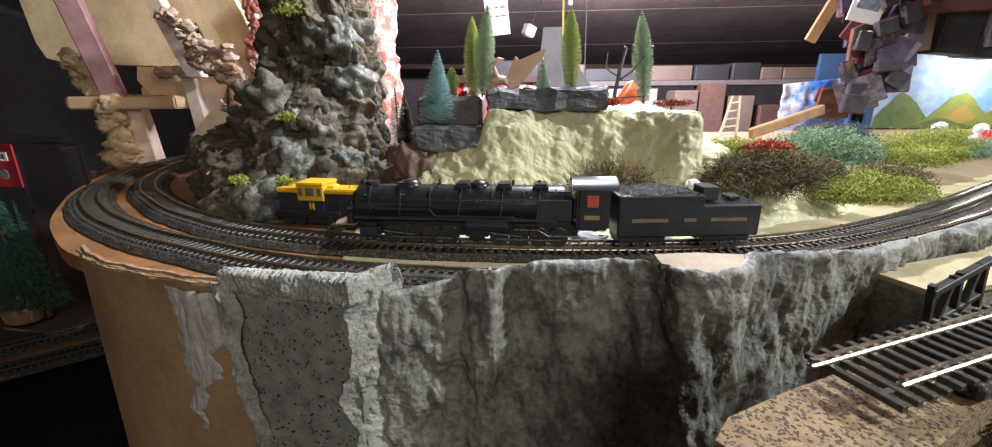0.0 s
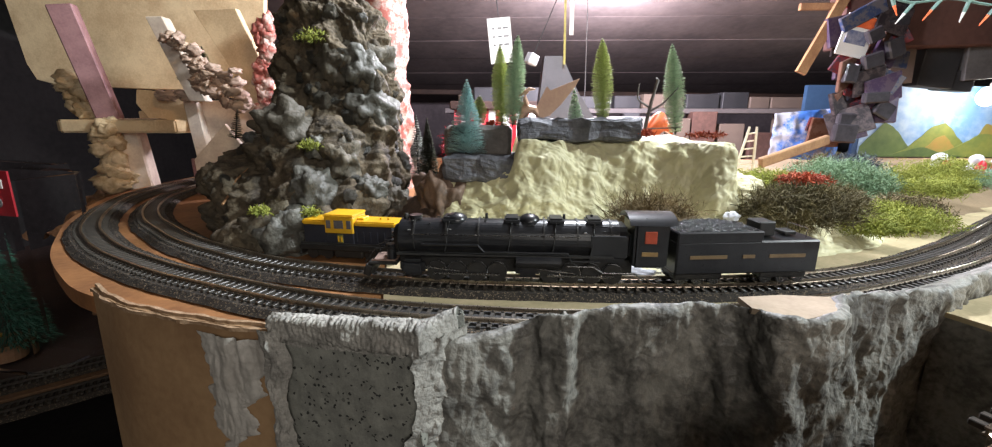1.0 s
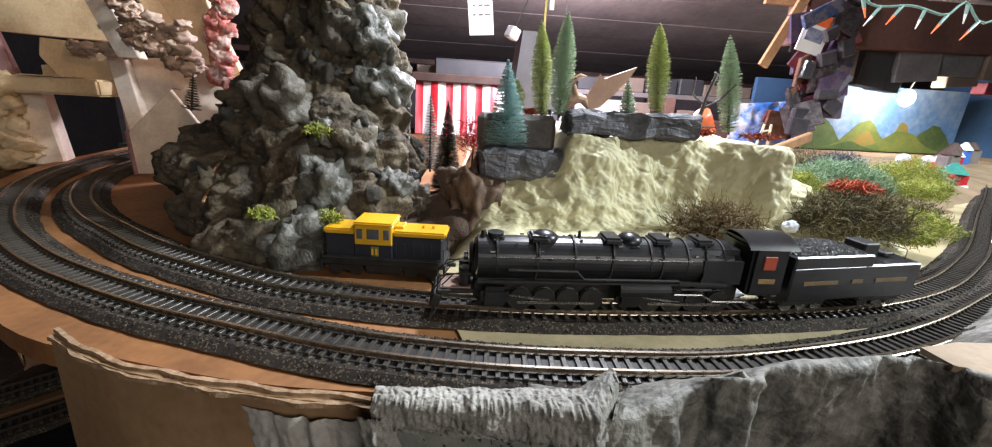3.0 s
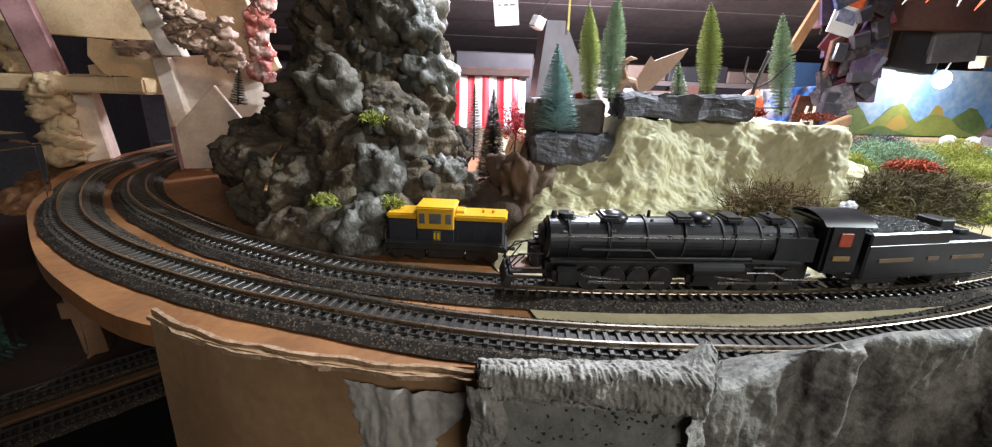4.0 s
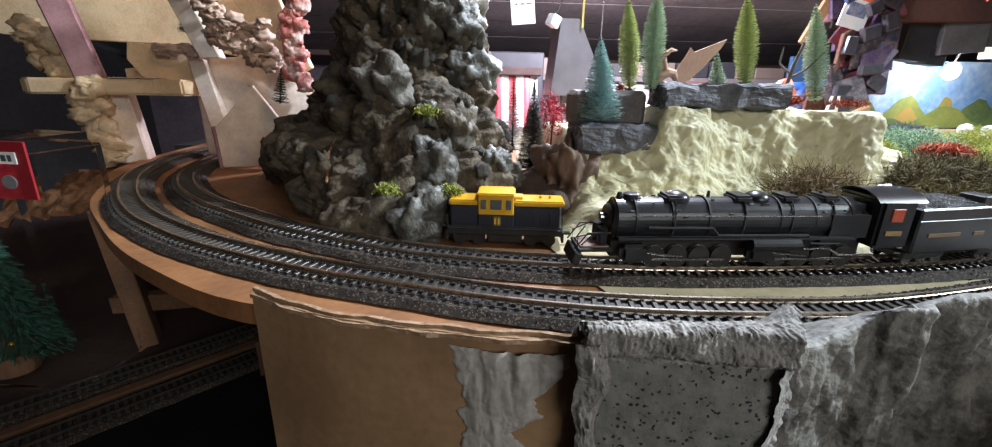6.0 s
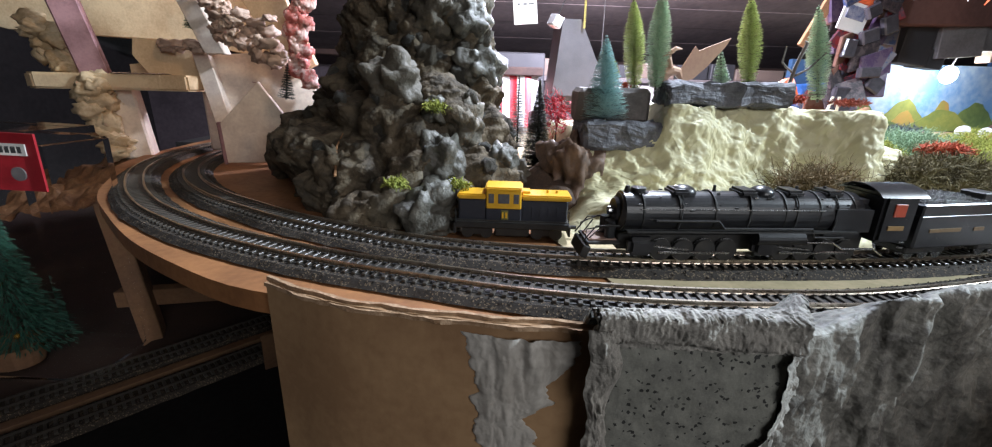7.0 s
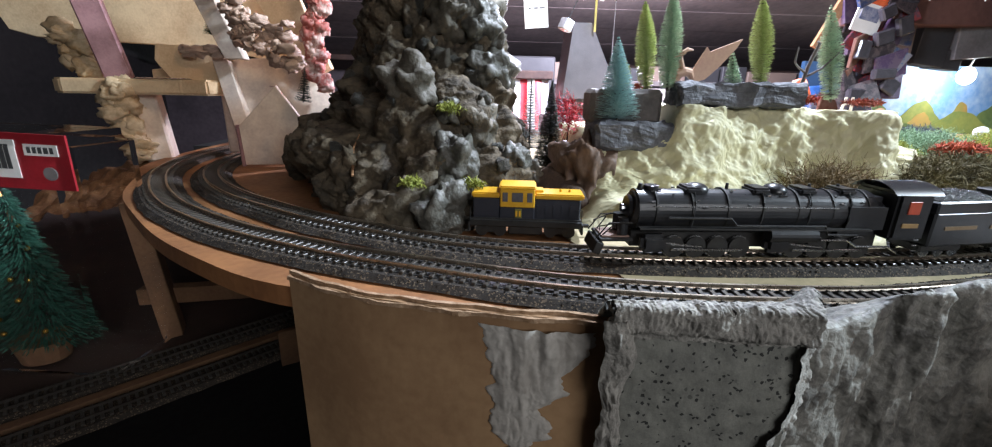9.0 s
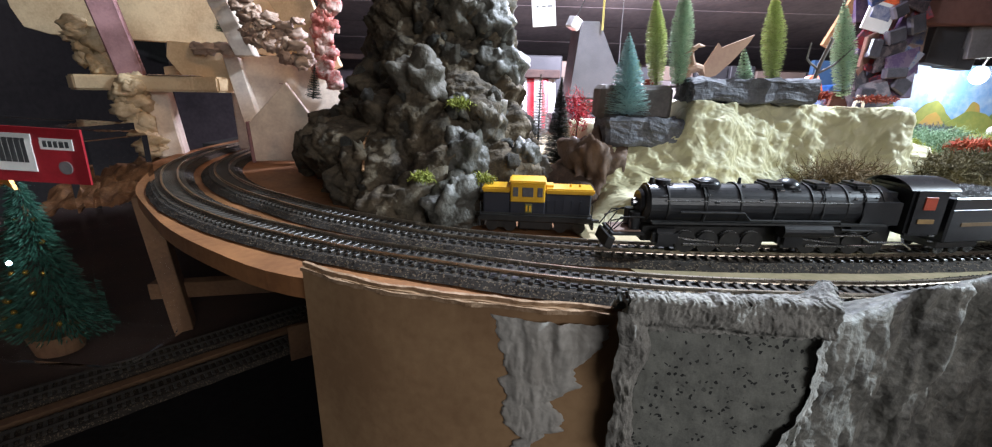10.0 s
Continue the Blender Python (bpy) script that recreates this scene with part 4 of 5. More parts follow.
# ---- foam house on the left ----
house = thing("foam_house", None, None, "half-built cream foam board house standing over the tracks", "model building", pose(0, 0, 0))


def board(name, outline, y, thick, material, rz=0, pivot=None, label="", parent=None, rx=0):
    """An upright board with an outline in (x, z)."""
    bm = prism(outline, -thick / 2, thick / 2)
    bmesh.ops.transform(bm, matrix=pose(0, 0, 0, 90, 0, 0), verts=bm.verts)
    bmesh.ops.bevel(bm, geom=bm.edges[:], offset=0.0012, segments=1, affect="EDGES")
    px = pivot if pivot is not None else outline[0][0]
    bmesh.ops.transform(bm, matrix=pose(px, y, 0, rx, 0, rz) @ pose(-px, 0, 0), verts=bm.verts)
    return part(name, bm, material, parent or house, label)


board("back_wall", [(-1.06, 0.245), (-1.045, 0.212), (-1.0, 0.2), (-0.8, 0.192), (-0.7, 0.19), (-0.55, 0.16), (-0.5, 0.5), (-1.09, 0.5)], 1.165, 0.014, HOUSE)
shelf_bm = prism([(-0.91, 1.03), (-0.885, 1.012), (-0.7, 1.008), (-0.655, 1.0), (-0.625, 1.12), (-0.9, 1.17)], 0.092, 0.116)
bmesh.ops.bevel(shelf_bm, geom=shelf_bm.edges[:], offset=0.003, segments=2, affect="EDGES")
shelf = part("shelf", shelf_bm, HOUSE, house)
part("gravel_patch", surface(lambda u, v: (-0.765 + 0.07 * u, 1.006 + 0.04 * v, 0.1165 + 0.003 * abs(fbm(u * 25, v * 14))), 50, 26), MAUVE_STONE, shelf, "patch of mixed gravel")
part("post", box(0.036, 0.03, 0.2, (-0.825, 1.03, 0.212), (6, -9, 28), bevel=0.002), PURPLE, house, "mauve painted foam post")
part("leg", box(0.04, 0.04, 0.115, (-0.782, 1.05, 0.04), (0, -5, 20), bevel=0.003), HOUSE_W, house)
part("leg", box(0.026, 0.03, 0.1, (-0.655, 1.07, 0.045), (0, 0, 10), bevel=0.003), HOUSE_W, house)
board("end_board", [(-0.563, 0.0), (-0.538, 0.0), (-0.597, 0.17), (-0.622, 0.17)], 0.973, 0.02, HOUSE_W, 0, rx=-20)
board("end_board", [(-0.54, 0.0), (-0.43, 0.0), (-0.42, 0.09), (-0.465, 0.165), (-0.52, 0.176), (-0.598, 0.17)], 0.99, 0.012, HOUSE_W, 6, label="white foam board with mauve scratches", rx=-20)
board("gable", [(-0.548, 0.004), (-0.46, 0.004), (-0.452, 0.06), (-0.492, 0.122), (-0.55, 0.062)], 0.935, 0.008, HOUSE_W, 8)
board("gable_trim", [(-0.552, 0.002), (-0.547, 0.002), (-0.549, 0.064), (-0.554, 0.064)], 0.934, 0.011, PURPLE, 8)
board("sloping_board", [(-0.64, 0.3), (-0.61, 0.3), (-0.555, 0.16), (-0.585, 0.16)], 1.0, 0.02, HOUSE_W)
board("sloping_board", [(-0.585, 0.32), (-0.5, 0.32), (-0.43, 0.15), (-0.47, 0.13)], 1.04, 0.012, HOUSE, -6)
board("broken_block", [(-0.735, 0.19), (-0.74, 0.165), (-0.725, 0.14), (-0.7, 0.12), (-0.63, 0.125), (-0.62, 0.165), (-0.66, 0.185)], 1.05, 0.05, HOUSE, 12)
board("ledge_wall", [(-0.78, 0.115), (-0.63, 0.115), (-0.63, 0.14), (-0.7, 0.142), (-0.78, 0.132)], 1.075, 0.012, HOUSE)
rnd = random.Random(21)
for k in range(26):
    z = k * 0.0045
    part("foam_blob", lump(rnd.uniform(0.012, 0.022) + 0.02 * max(0, 0.04 - z) / 0.04, rnd.uniform(0.012, 0.018), rnd.uniform(0.011, 0.019), (-0.805 - 0.012 * math.sin(k) + 0.6 * max(0, 0.03 - z) * rnd.uniform(-1, 1), 1.025 + rnd.uniform(-0.015, 0.012), z - 0.006), 3, 0.45, 2.2, k), FOAM, house, smooth=True)
for k in range(16):
    part("foam_blob", lump(rnd.uniform(0.012, 0.024), 0.016, rnd.uniform(0.01, 0.02), (-0.89 + rnd.uniform(-0.022, 0.03), 1.06 + rnd.uniform(-0.015, 0.012), 0.122 + rnd.uniform(0, 0.075)), 3, 0.45, 2.2, k + 40), FOAM, house, smooth=True)
peb = [mesh_of(lump(1.25, 0.8, 0.7, sub=3, rough=0.6, freq=1.6, seed=60 + k, flat=0.3), "pebble", MAUVE_STONE) for k in range(4)]
for k in range(75):
    t = rnd.random()
    x = -0.578 + 0.125 * t + rnd.gauss(0, 0.012)
    z = 0.27 - 0.14 * t - 0.02 * math.sin(t * 5) + rnd.gauss(0, 0.012)
    s = rnd.uniform(0.006, 0.0125)
    ob = new("pebble", peb[k % 4])
    ob.parent = house
    ob.matrix_world = pose(x, 0.975 - 0.03 * t + rnd.uniform(-0.006, 0.006), z, rnd.uniform(0, 360), 0, rnd.uniform(0, 360)) @ Matrix.Diagonal((s, s, s, 1))
for k in range(12):
    s = rnd.uniform(0.007, 0.014)
    ob = new("pebble", peb[k % 4])
    ob.parent = house
    ob.matrix_world = pose(-0.66 + 0.085 * rnd.random(), 1.01, 0.165 + 0.012 * rnd.random(), rnd.uniform(0, 360), 0, 0) @ Matrix.Diagonal((s, s, s * 0.8, 1))
for k in range(14):
    part("scratch", box(rnd.uniform(0.01, 0.024), 0.001, 0.0009, (-0.535 - 0.036 * k / 14 + rnd.uniform(0, 0.045), 0.984 + 0.0029 * (k + 4), 0.03 + 0.008 * k + rnd.uniform(-0.002, 0.002)), (-20, rnd.uniform(4, 20), 6)), PURPLE, house)
for k in range(22):
    part("pink_foam", lump(rnd.uniform(0.008, 0.016), 0.012, rnd.uniform(0.008, 0.02), (-0.448 + rnd.uniform(-0.014, 0.012) + 0.0004 * k, 1.0, 0.12 + 0.008 * k), 3, 0.5, 2.2, k + 80), PINK, house, "pink and white foam lumps", smooth=True)
for x, y, z, h in ((-0.62, 1.03, 0.198, 0.034), (-0.562, 1.01, 0.226, 0.03)):
    brush_tree("bottle_brush_tree", h, 0.011, mat("deep_green_bristle", (0.015, 0.06, 0.02), (0.03, 0.11, 0.05), 0.7, bump=0), "small dark green model tree on the foam house", pose(x, y, z), 1, seed=int(h * 999))
brush_tree("bottle_brush_tree", 0.045, 0.011, mat("fir_sprig", (0.01, 0.035, 0.018), (0.02, 0.06, 0.03), 0.7, bump=0), "dark sprig of fir beside the foam gable", pose(-0.425, 0.86, 0.1, -8, 6, 0), 1, seed=77)
# the shelf and what it carries stand a little nearer the boards
for ob in house.children:
    kind_ = ob.name.split(".")[0]
    if kind_ in ("shelf", "post", "leg", "ledge_wall", "foam_blob"):
        ob.location = Vector((0.038, -0.012, 0.012))
    elif kind_ == "broken_block":
        ob.location = Vector((0.03, -0.012, -0.008))
# crumpled brown paper at the foot
paper = thing("crumpled_paper", surface(lambda u, v: (-0.9 + 0.16 * u, 0.93 + 0.11 * v, -0.03 + 0.018 * abs(fbm(u * 4, v * 3, 0, 2)) + 0.03 * u - 0.06 * (1 - v) + 0.004 * fbm(u * 11, v * 9, 2, 2)), 50, 40), mat("brown_wrapping_paper", (0.28, 0.15, 0.07), (0.12, 0.06, 0.03), 0.6, scale=30), "crumpled brown paper at the foot of the foam pillar", "paper")
# pink foam pillar behind the mountain
pillar = thing("pink_foam_pillar", surface(lambda u, v: (-0.232 + math.cos(u * math.tau) * (0.032 + 0.012 * fbm(math.cos(u * math.tau) * 2, math.sin(u * math.tau) * 2, v * 9)), 1.03 + math.sin(u * math.tau) * 0.03, 0.42 * v), 60, 120, close_u=True), PINK, "pink and white foam pillar behind the mountain", "foam pillar", smooth=True)

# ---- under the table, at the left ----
# board colour is darkened to carry the shade below the layout
thing("lower_table", prism([(-1.3, 0.3), (-0.98, 0.3), (-0.25, 1.02), (-0.25, 1.4), (-1.3, 1.4)], -0.215, -0.2), mat("shaded_lower_board", (0.045, 0.022, 0.014), (0.025, 0.013, 0.009), 0.8, scale=12), "brown lower layout board darkened for the shade below the table", "table", kind="structure")
low1 = spline([(-1.0, 0.36), (-0.7, 0.615), (-0.45, 0.83), (-0.3, 0.96)], 0.0035)


def plain_track(name, line, label, z):
    root = thing(name, None, None, label, "model track", kind="structure")
    root.location.z = z
    part("roadbed", sweep(line[::2], [(-0.022, 0.0), (0.022, 0.0), (0.0185, 0.0052), (-0.0185, 0.0052)], wobble=0.001, seed=4), BALLAST, root)
    for s in (-0.00825, 0.00825):
        part("rail", sweep(line, [(s - 0.0008, 0.0072), (s + 0.0008, 0.0072), (s + 0.0008, 0.01), (s - 0.0008, 0.01)]), SHADED_RAIL, root)
    bm = bmesh.new()
    for p, d, r in frames_of(line)[::2]:
        box(0.0028, 0.03, 0.002, (p.x, p.y, 0.0062), (0, 0, math.degrees(math.atan2(d.y, d.x))), bm=bm)
    part("sleepers", bm, SLEEPER, root, kind="stuff")
    return root


plain_track("lower_track", low1, "model track on the lower board with rails darkened for shade", -0.2)
plain_track("lower_track", [p + Vector((0.055, -0.045, 0)) for p in low1], "model track along the lower board edge with rails darkened for shade", -0.2)
thing("wood_strip", sweep([p + Vector((0.03, -0.024, -0.2)) for p in low1], [(-0.006, 0), (0.006, 0), (0.006, 0.006), (-0.006, 0.006)]), SHADED_WOOD, "brown wooden strip between the lower tracks", "wood strip")
leg = thing("table_leg", box(0.024, 0.03, 0.186, bevel=0.001), SHADED_WOOD, "brown wooden table leg under the layout edge", "table leg", pose(-0.607, 0.785, -0.107, 0, -4, 25))
thing("table_leg", box(0.024, 0.03, 0.186, bevel=0.001), SHADED_WOOD, "brown wooden table leg behind the first one", "table leg", pose(-0.4, 0.82, -0.107, 0, 6, 10))
thing("cross_brace", box(0.3, 0.018, 0.022, bevel=0.001), SHADED_WOOD, "brown wooden brace between the table legs", "brace", pose(-0.5, 0.82, -0.15, 0, 0, 8))
thing("wood_offcut", box(0.06, 0.004, 0.05, bevel=0.0005), SHADED_WOOD, "dark brown wooden offcut leaning below the table", "offcut", pose(-0.4, 0.72, -0.175, 10, 0, 30))

# ---- boxed Christmas tree in a clear blister pack ----
pack = thing("boxed_tree", None, None, "small lit Christmas tree in a clear plastic pack with red card", "boxed ornament", pose(-0.673, 0.728, -0.199, 0, 2, -5) @ Matrix.Scale(1.05, 4))
shell = part("blister", box(0.17, 0.09, 0.26, (0, 0, 0.132), bevel=0.012, seg=3), CLEAR, pack, "clear plastic blister")
shell.visible_shadow = False
part("header_card", box(0.155, 0.002, 0.05, (0.008, -0.038, 0.236)), mat("red_card", (0.32, 0.012, 0.02), (0.26, 0.01, 0.016), 0.5, bump=0.05), pack, "red printed header card")
label_ = part("label", box(0.09, 0.001, 0.034, (-0.006, -0.0395, 0.238)), WHITE_PAPER, pack, "white label with barcode")
for k in range(18):
    part("barcode_bar", box(0.0006 + 0.0009 * (k * 7 % 3), 0.0006, 0.022, (0.0 + k * 0.0019, -0.0402, 0.24)), INK, label_)
tag_ = part("price_tag", box(0.03, 0.001, 0.01, (0.062, -0.0395, 0.247)), WHITE_PAPER, pack)
for k in range(5):
    part("digit_bar", box(0.0032, 0.0006, 0.0055, (0.052 + k * 0.005, -0.0402, 0.247)), INK, tag_)
part("hang_hole", rod(0.006, 0.006, (0.066, -0.0402, 0.226), (0.066, -0.0388, 0.226), 16), GREY_PAPER, pack)
part("pot", rod(0.022, 0.027, (-0.03, 0, 0.006), (-0.03, 0, 0.03), 20), SHADED_WOOD, pack)
rnd = random.Random(8)
verts, faces = [], []
for k in range(6500):
    t = rnd.random() ** 0.7
    z = 0.2 - 0.17 * t
    a = rnd.uniform(0, math.tau)
    r = (0.004 + 0.05 * t) * rnd.uniform(0.55, 1.05)
    c = Vector((math.cos(a) * r - 0.03, math.sin(a) * r * 0.6, z))
    d = Vector((math.cos(a), math.sin(a), -0.35)) * rnd.uniform(0.004, 0.009)
    w = Vector((-math.sin(a), math.cos(a), rnd.uniform(-1, 1))) * 0.0006
    b = len(verts)
    verts += [c - w, c + w, c + d + w * 0.4, c + d - w * 0.4]
    faces.append((b, b + 1, b + 2, b + 3))
me = bpy.data.meshes.new("branches")
me.from_pydata(verts, [], faces)
me.materials.append(mat("boxed_tree_green", (0.01, 0.05, 0.03), (0.03, 0.1, 0.07), 0.6, scale=200, bump=0))
br = new("branches", me)
br.parent = pack
star_bm = prism([(math.cos(i * math.pi / 5 + math.pi / 2) * (0.017 if i % 2 == 0 else 0.007), math.sin(i * math.pi / 5 + math.pi / 2) * (0.017 if i % 2 == 0 else 0.007)) for i in range(10)], -0.002, 0.002)
bmesh.ops.transform(star_bm, matrix=pose(-0.03, -0.01, 0.208, 90, 0, 0), verts=star_bm.verts)
part("star", star_bm, mat("gold_star", (0.6, 0.32, 0.06), (0.45, 0.22, 0.04), 0.3, 0.6), pack, "gold star on the tip")
for k in range(14):
    a, t = rnd.uniform(math.pi, math.tau), rnd.uniform(0.2, 1)
    part("bauble", lump(0.003, 0.003, 0.003, (math.cos(a) * 0.05 * t - 0.03, math.sin(a) * 0.035 * t, 0.2 - 0.17 * t), 2, 0), mat("gold_bauble", (0.5, 0.3, 0.05), None, 0.2, 0.8) if k == 0 else bpy.data.materials["gold_bauble"], pack, smooth=True)
part("tree_light", lump(0.0025, 0.0025, 0.0025, (-0.02, -0.036, 0.125), 2, 0), glow("tree_light_glow", (0.7, 0.9, 1), 6), pack, "tiny lit bulb")

# ---- loose track end in the foreground ----
slab_line = [(0.1, 0.312), (0.108, 0.322), (0.135, 0.337), (0.158, 0.348), (0.27, 0.398), (0.5, 0.5), (0.56, 0.47), (0.4, 0.4), (0.205, 0.34), (0.165, 0.315), (0.13, 0.3), (0.108, 0.303)]
CORK = speckle("cork_board", ((0.3, 0.2, 0.1), (0.2, 0.13, 0.07)), (0.06, 0.035, 0.018), 1100, 0.35, 0.9, 0.9, 0.001)
slab_bm = prism(slab_line, -0.1, 0.0255)
cork = thing("cork_shelf", slab_bm, CORK, "speckled brown cork shelf with moss at its side", "cork shelf")
part("underlayer", prism([(x, y) for x, y in slab_line], -0.13, -0.1005), PLASTER_G, cork, "grey plaster underlayer")
fg = thing("loose_track_end", None, None, "loose end of model track overhanging the cork shelf", "model track piece", pose(0.147, 0.3315, 0.0262, 0, 0, 23.2))
for s, x0 in ((0.00825, -0.004), (-0.00825, 0.013)):
    bm = bmesh.new()
    prof = [(-0.0013, 0.0085), (0.0013, 0.0085), (0.0011, 0.009), (0.0004, 0.0094), (0.0004, 0.0106), (0.0009, 0.0108), (0.0009, 0.0114), (-0.0009, 0.0114), (-0.0009, 0.0108), (-0.0004, 0.0106), (-0.0004, 0.0094), (-0.0011, 0.009)]
    sweep([Vector((x0 + 0.01 * i, 0, 0)) for i in range(40)], [(a - s, z) for a, z in prof], bm)
    part("rail", bm, RAIL, fg)
me = mesh_of(box(0.003, 0.03, 0.0022, (0, 0, 0.0073), bevel=0.0003), "sleeper", SLEEPER, False)
for k in range(54):
    ob = new("sleeper", me)
    ob.parent = fg
    ob.matrix_basis = pose(0.004 + k * 0.0071, 0, 0, 0, 0, 0)
for s in (-1, 1):
    part("joining_web", box(0.384, 0.002, 0.0016, (0.196, s * 0.0082, 0.0072)), SLEEPER, fg)
part("roadbed_end", box(0.36, 0.034, 0.006, (0.22, 0, 0.0032), bevel=0.0015), BALLAST, fg)
moss("shelf_moss", (0.06, 0.012, 0.03), (0.23, 0.342, -0.015), MOSS_OLIVE, "dull green moss on the side of the cork shelf", 1500, 0.012, 0.0006, 31)
# short trestle bent behind it
tr = thing("trestle_side", None, None, "black plastic trestle side standing behind the loose track", "model trestle", pose(0.252, 0.418, 0.0, 0, 0, 28))
part("top_beam", box(0.06, 0.004, 0.004, (0.02, 0, 0.032), (0, -8, 0), bevel=0.0004), BLACK_D, tr)
part("bottom_beam", box(0.06, 0.003, 0.003, (0.02, 0, 0.012), (0, -8, 0), bevel=0.0004), BLACK_D, tr)
for k in range(5):
    part("post", box(0.003, 0.003, 0.03, (-0.006 + k * 0.013, 0, 0.018 + k * 0.0012), (0, 14 if k % 2 else -14, 0)), BLACK_D, tr)
# pale block top beside the rock face
ledge = thing("pale_ledge_block", prism([(0.285, 0.5), (0.41, 0.55), (0.56, 0.62), (0.5, 0.55), (0.353, 0.487), (0.30, 0.466)], -0.4, 0.0), PLASTER_G, "plaster covered block beside the rock face", "ledge block")
part("ledge_top", prism([(0.283, 0.502), (0.41, 0.553), (0.562, 0.622), (0.502, 0.549), (0.353, 0.485), (0.299, 0.464)], 0.0005, 0.004), SAND, ledge, "pale cardboard top")
SPUR = [(0.116, 0.440), (0.141, 0.444), (0.169, 0.442), (0.157, 0.423), (0.133, 0.413), (0.116, 0.426)]
part("spur_top", prism(SPUR, 0.033, 0.0362), mat("tan_board", (0.4, 0.31, 0.22), (0.3, 0.23, 0.16), 0.8, scale=30), fascia, "pale tan spur top")

# ---- small things on the hill ----
ptero = bmesh.new()
tube([(-0.012, 0, 0.002), (-0.008, 0, 0.01), (-0.002, 0, 0.013), (0.004, 0, 0.012), (0.01, 0, 0.004)], [0.002, 0.0045, 0.005, 0.0045, 0.002], 10, ptero)
tube([(-0.003, 0, 0.013), (-0.007, 0, 0.024), (-0.006, 0, 0.031), (-0.002, 0, 0.0335), (0.004, 0, 0.033)], [0.003, 0.0022, 0.0022, 0.002, 0.0006], 8, ptero)
tube([(-0.004, 0, 0.031), (-0.012, 0, 0.027), (-0.014, 0, 0.025)], [0.002, 0.0012, 0.0004], 8, ptero)


def wing(side):
    pts = [(0.004, 0.012), (0.013, 0.03), (0.016, 0.036), (0.02, 0.032), (0.05, 0.044), (0.046, 0.036), (0.032, 0.018), (0.02, 0.006), (0.01, 0.003)]
    bm = prism(pts, -0.0007, 0.0007)
    m = pose(0, -0.002, 0, 90, 0, 0) if side > 0 else Matrix.Diagonal((-0.45, 1, 0.6, 1)) @ pose(0, 0.004, 0, 90, 0, 0)
    bmesh.ops.transform(bm, matrix=m, verts=bm.verts)
    return bm


for s in (1, -1):
    w = wing(s)
    me_ = bpy.data.meshes.new("tmp")
    w.to_mesh(me_)
    w.free()
    ptero.from_mesh(me_)
bmesh.ops.recalc_face_normals(ptero, faces=ptero.faces)
thing("pterosaur_figurine", ptero, TAN_PLASTIC, "pinkish tan plastic pterosaur figurine with one wing raised", "figurine", pose(0.012, 0.7, 0.128, 6, 0, 0), smooth=False)

dead = thing("dead_branch", None, None, "bare dark plastic branch standing on the hill", "model tree", pose(0.135, 0.7, 0.112))
part("stem", tube([(0, 0, 0), (0.002, 0, 0.018), (0.005, 0, 0.036), (0.009, -0.004, 0.058), (0.007, -0.003, 0.06)], [0.0024, 0.002, 0.0018, 0.0016, 0.001], 8), BROWN_BLOCK, dead, smooth=True)
part("twig", tube([(0.004, 0, 0.03), (-0.006, 0, 0.036), (-0.01, 0, 0.04), (-0.009, 0, 0.055)], [0.0013, 0.001, 0.0009, 0.0006], 6), BROWN_BLOCK, dead)
part("twig", tube([(0.004, 0, 0.026), (0.016, -0.004, 0.034), (0.03, -0.006, 0.05)], [0.0014, 0.0011, 0.0007], 6), BROWN_BLOCK, dead)
part("twig", tube([(0.001, 0, 0.008), (0.02, -0.01, 0.009), (0.034, -0.012, 0.01)], [0.0009, 0.0007, 0.0004], 6), BROWN_BLOCK, dead)
tent = bmesh.new()
for a, b_, c_ in (((-0.02, 0, 0), (0.0, 0, 0.026), (0.016, 0, 0)),):
    prism([(-0.022, 0), (-0.012, 0.008), (-0.002, 0.024), (0.006, 0.027), (0.012, 0.018), (0.02, 0.0), (0.01, 0.006), (0.002, 0.0)], -0.006, 0.006, tent)
bmesh.ops.transform(tent, matrix=pose(0, 0, 0, 90, 0, 0), verts=tent.verts)
bmesh.ops.bevel(tent, geom=tent.edges[:], offset=0.0015, segments=2, affect="EDGES")
thing("orange_figurine", tent, ORANGE_PLASTIC, "bright orange plastic creature shape behind the branch", "figurine", pose(0.158, 0.735, 0.112), smooth=True)
moss("red_moss", (0.01, 0.008, 0.005), (0.128, 0.678, 0.114), MOSS_RED, "small red moss tuft beside the slate slab", 420, 0.005, 0.0006, 41)
moss("red_moss", (0.022, 0.009, 0.003), (0.195, 0.685, 0.113), mat("rust_moss", (0.35, 0.07, 0.03), (0.2, 0.04, 0.02), 0.8, bump=0), "rusty red moss strip on the hill top", 500, 0.005, 0.0006, 42)
moss("red_moss", (0.006, 0.005, 0.004), (-0.032, 0.715, 0.124), MOSS_RED, "tiny red moss tuft on the brown block", 200, 0.004, 0.0006, 43)
shrub = thing("red_shrub", None, None, "bright red berry shrub growing between rock and hill", "model shrub", pose(-0.084, 0.79, 0.04))
part("stem", tube([(0, 0, 0), (0.001, 0, 0.03), (0.002, 0, 0.05)], [0.0014, 0.001, 0.0006], 6), WIRE, shrub)
berries = tangle(420, (0.018, 0.014, 0.026), 0.012, 0.0005, 9, 0.5, False)
berries.materials.append(mat("red_shrub_leaf", (0.55, 0.02, 0.04), (0.3, 0.01, 0.02), 0.6, bump=0))
bo = new("foliage", berries)
bo.parent = shrub
bo.matrix_basis = pose(0, 0, 0.052)
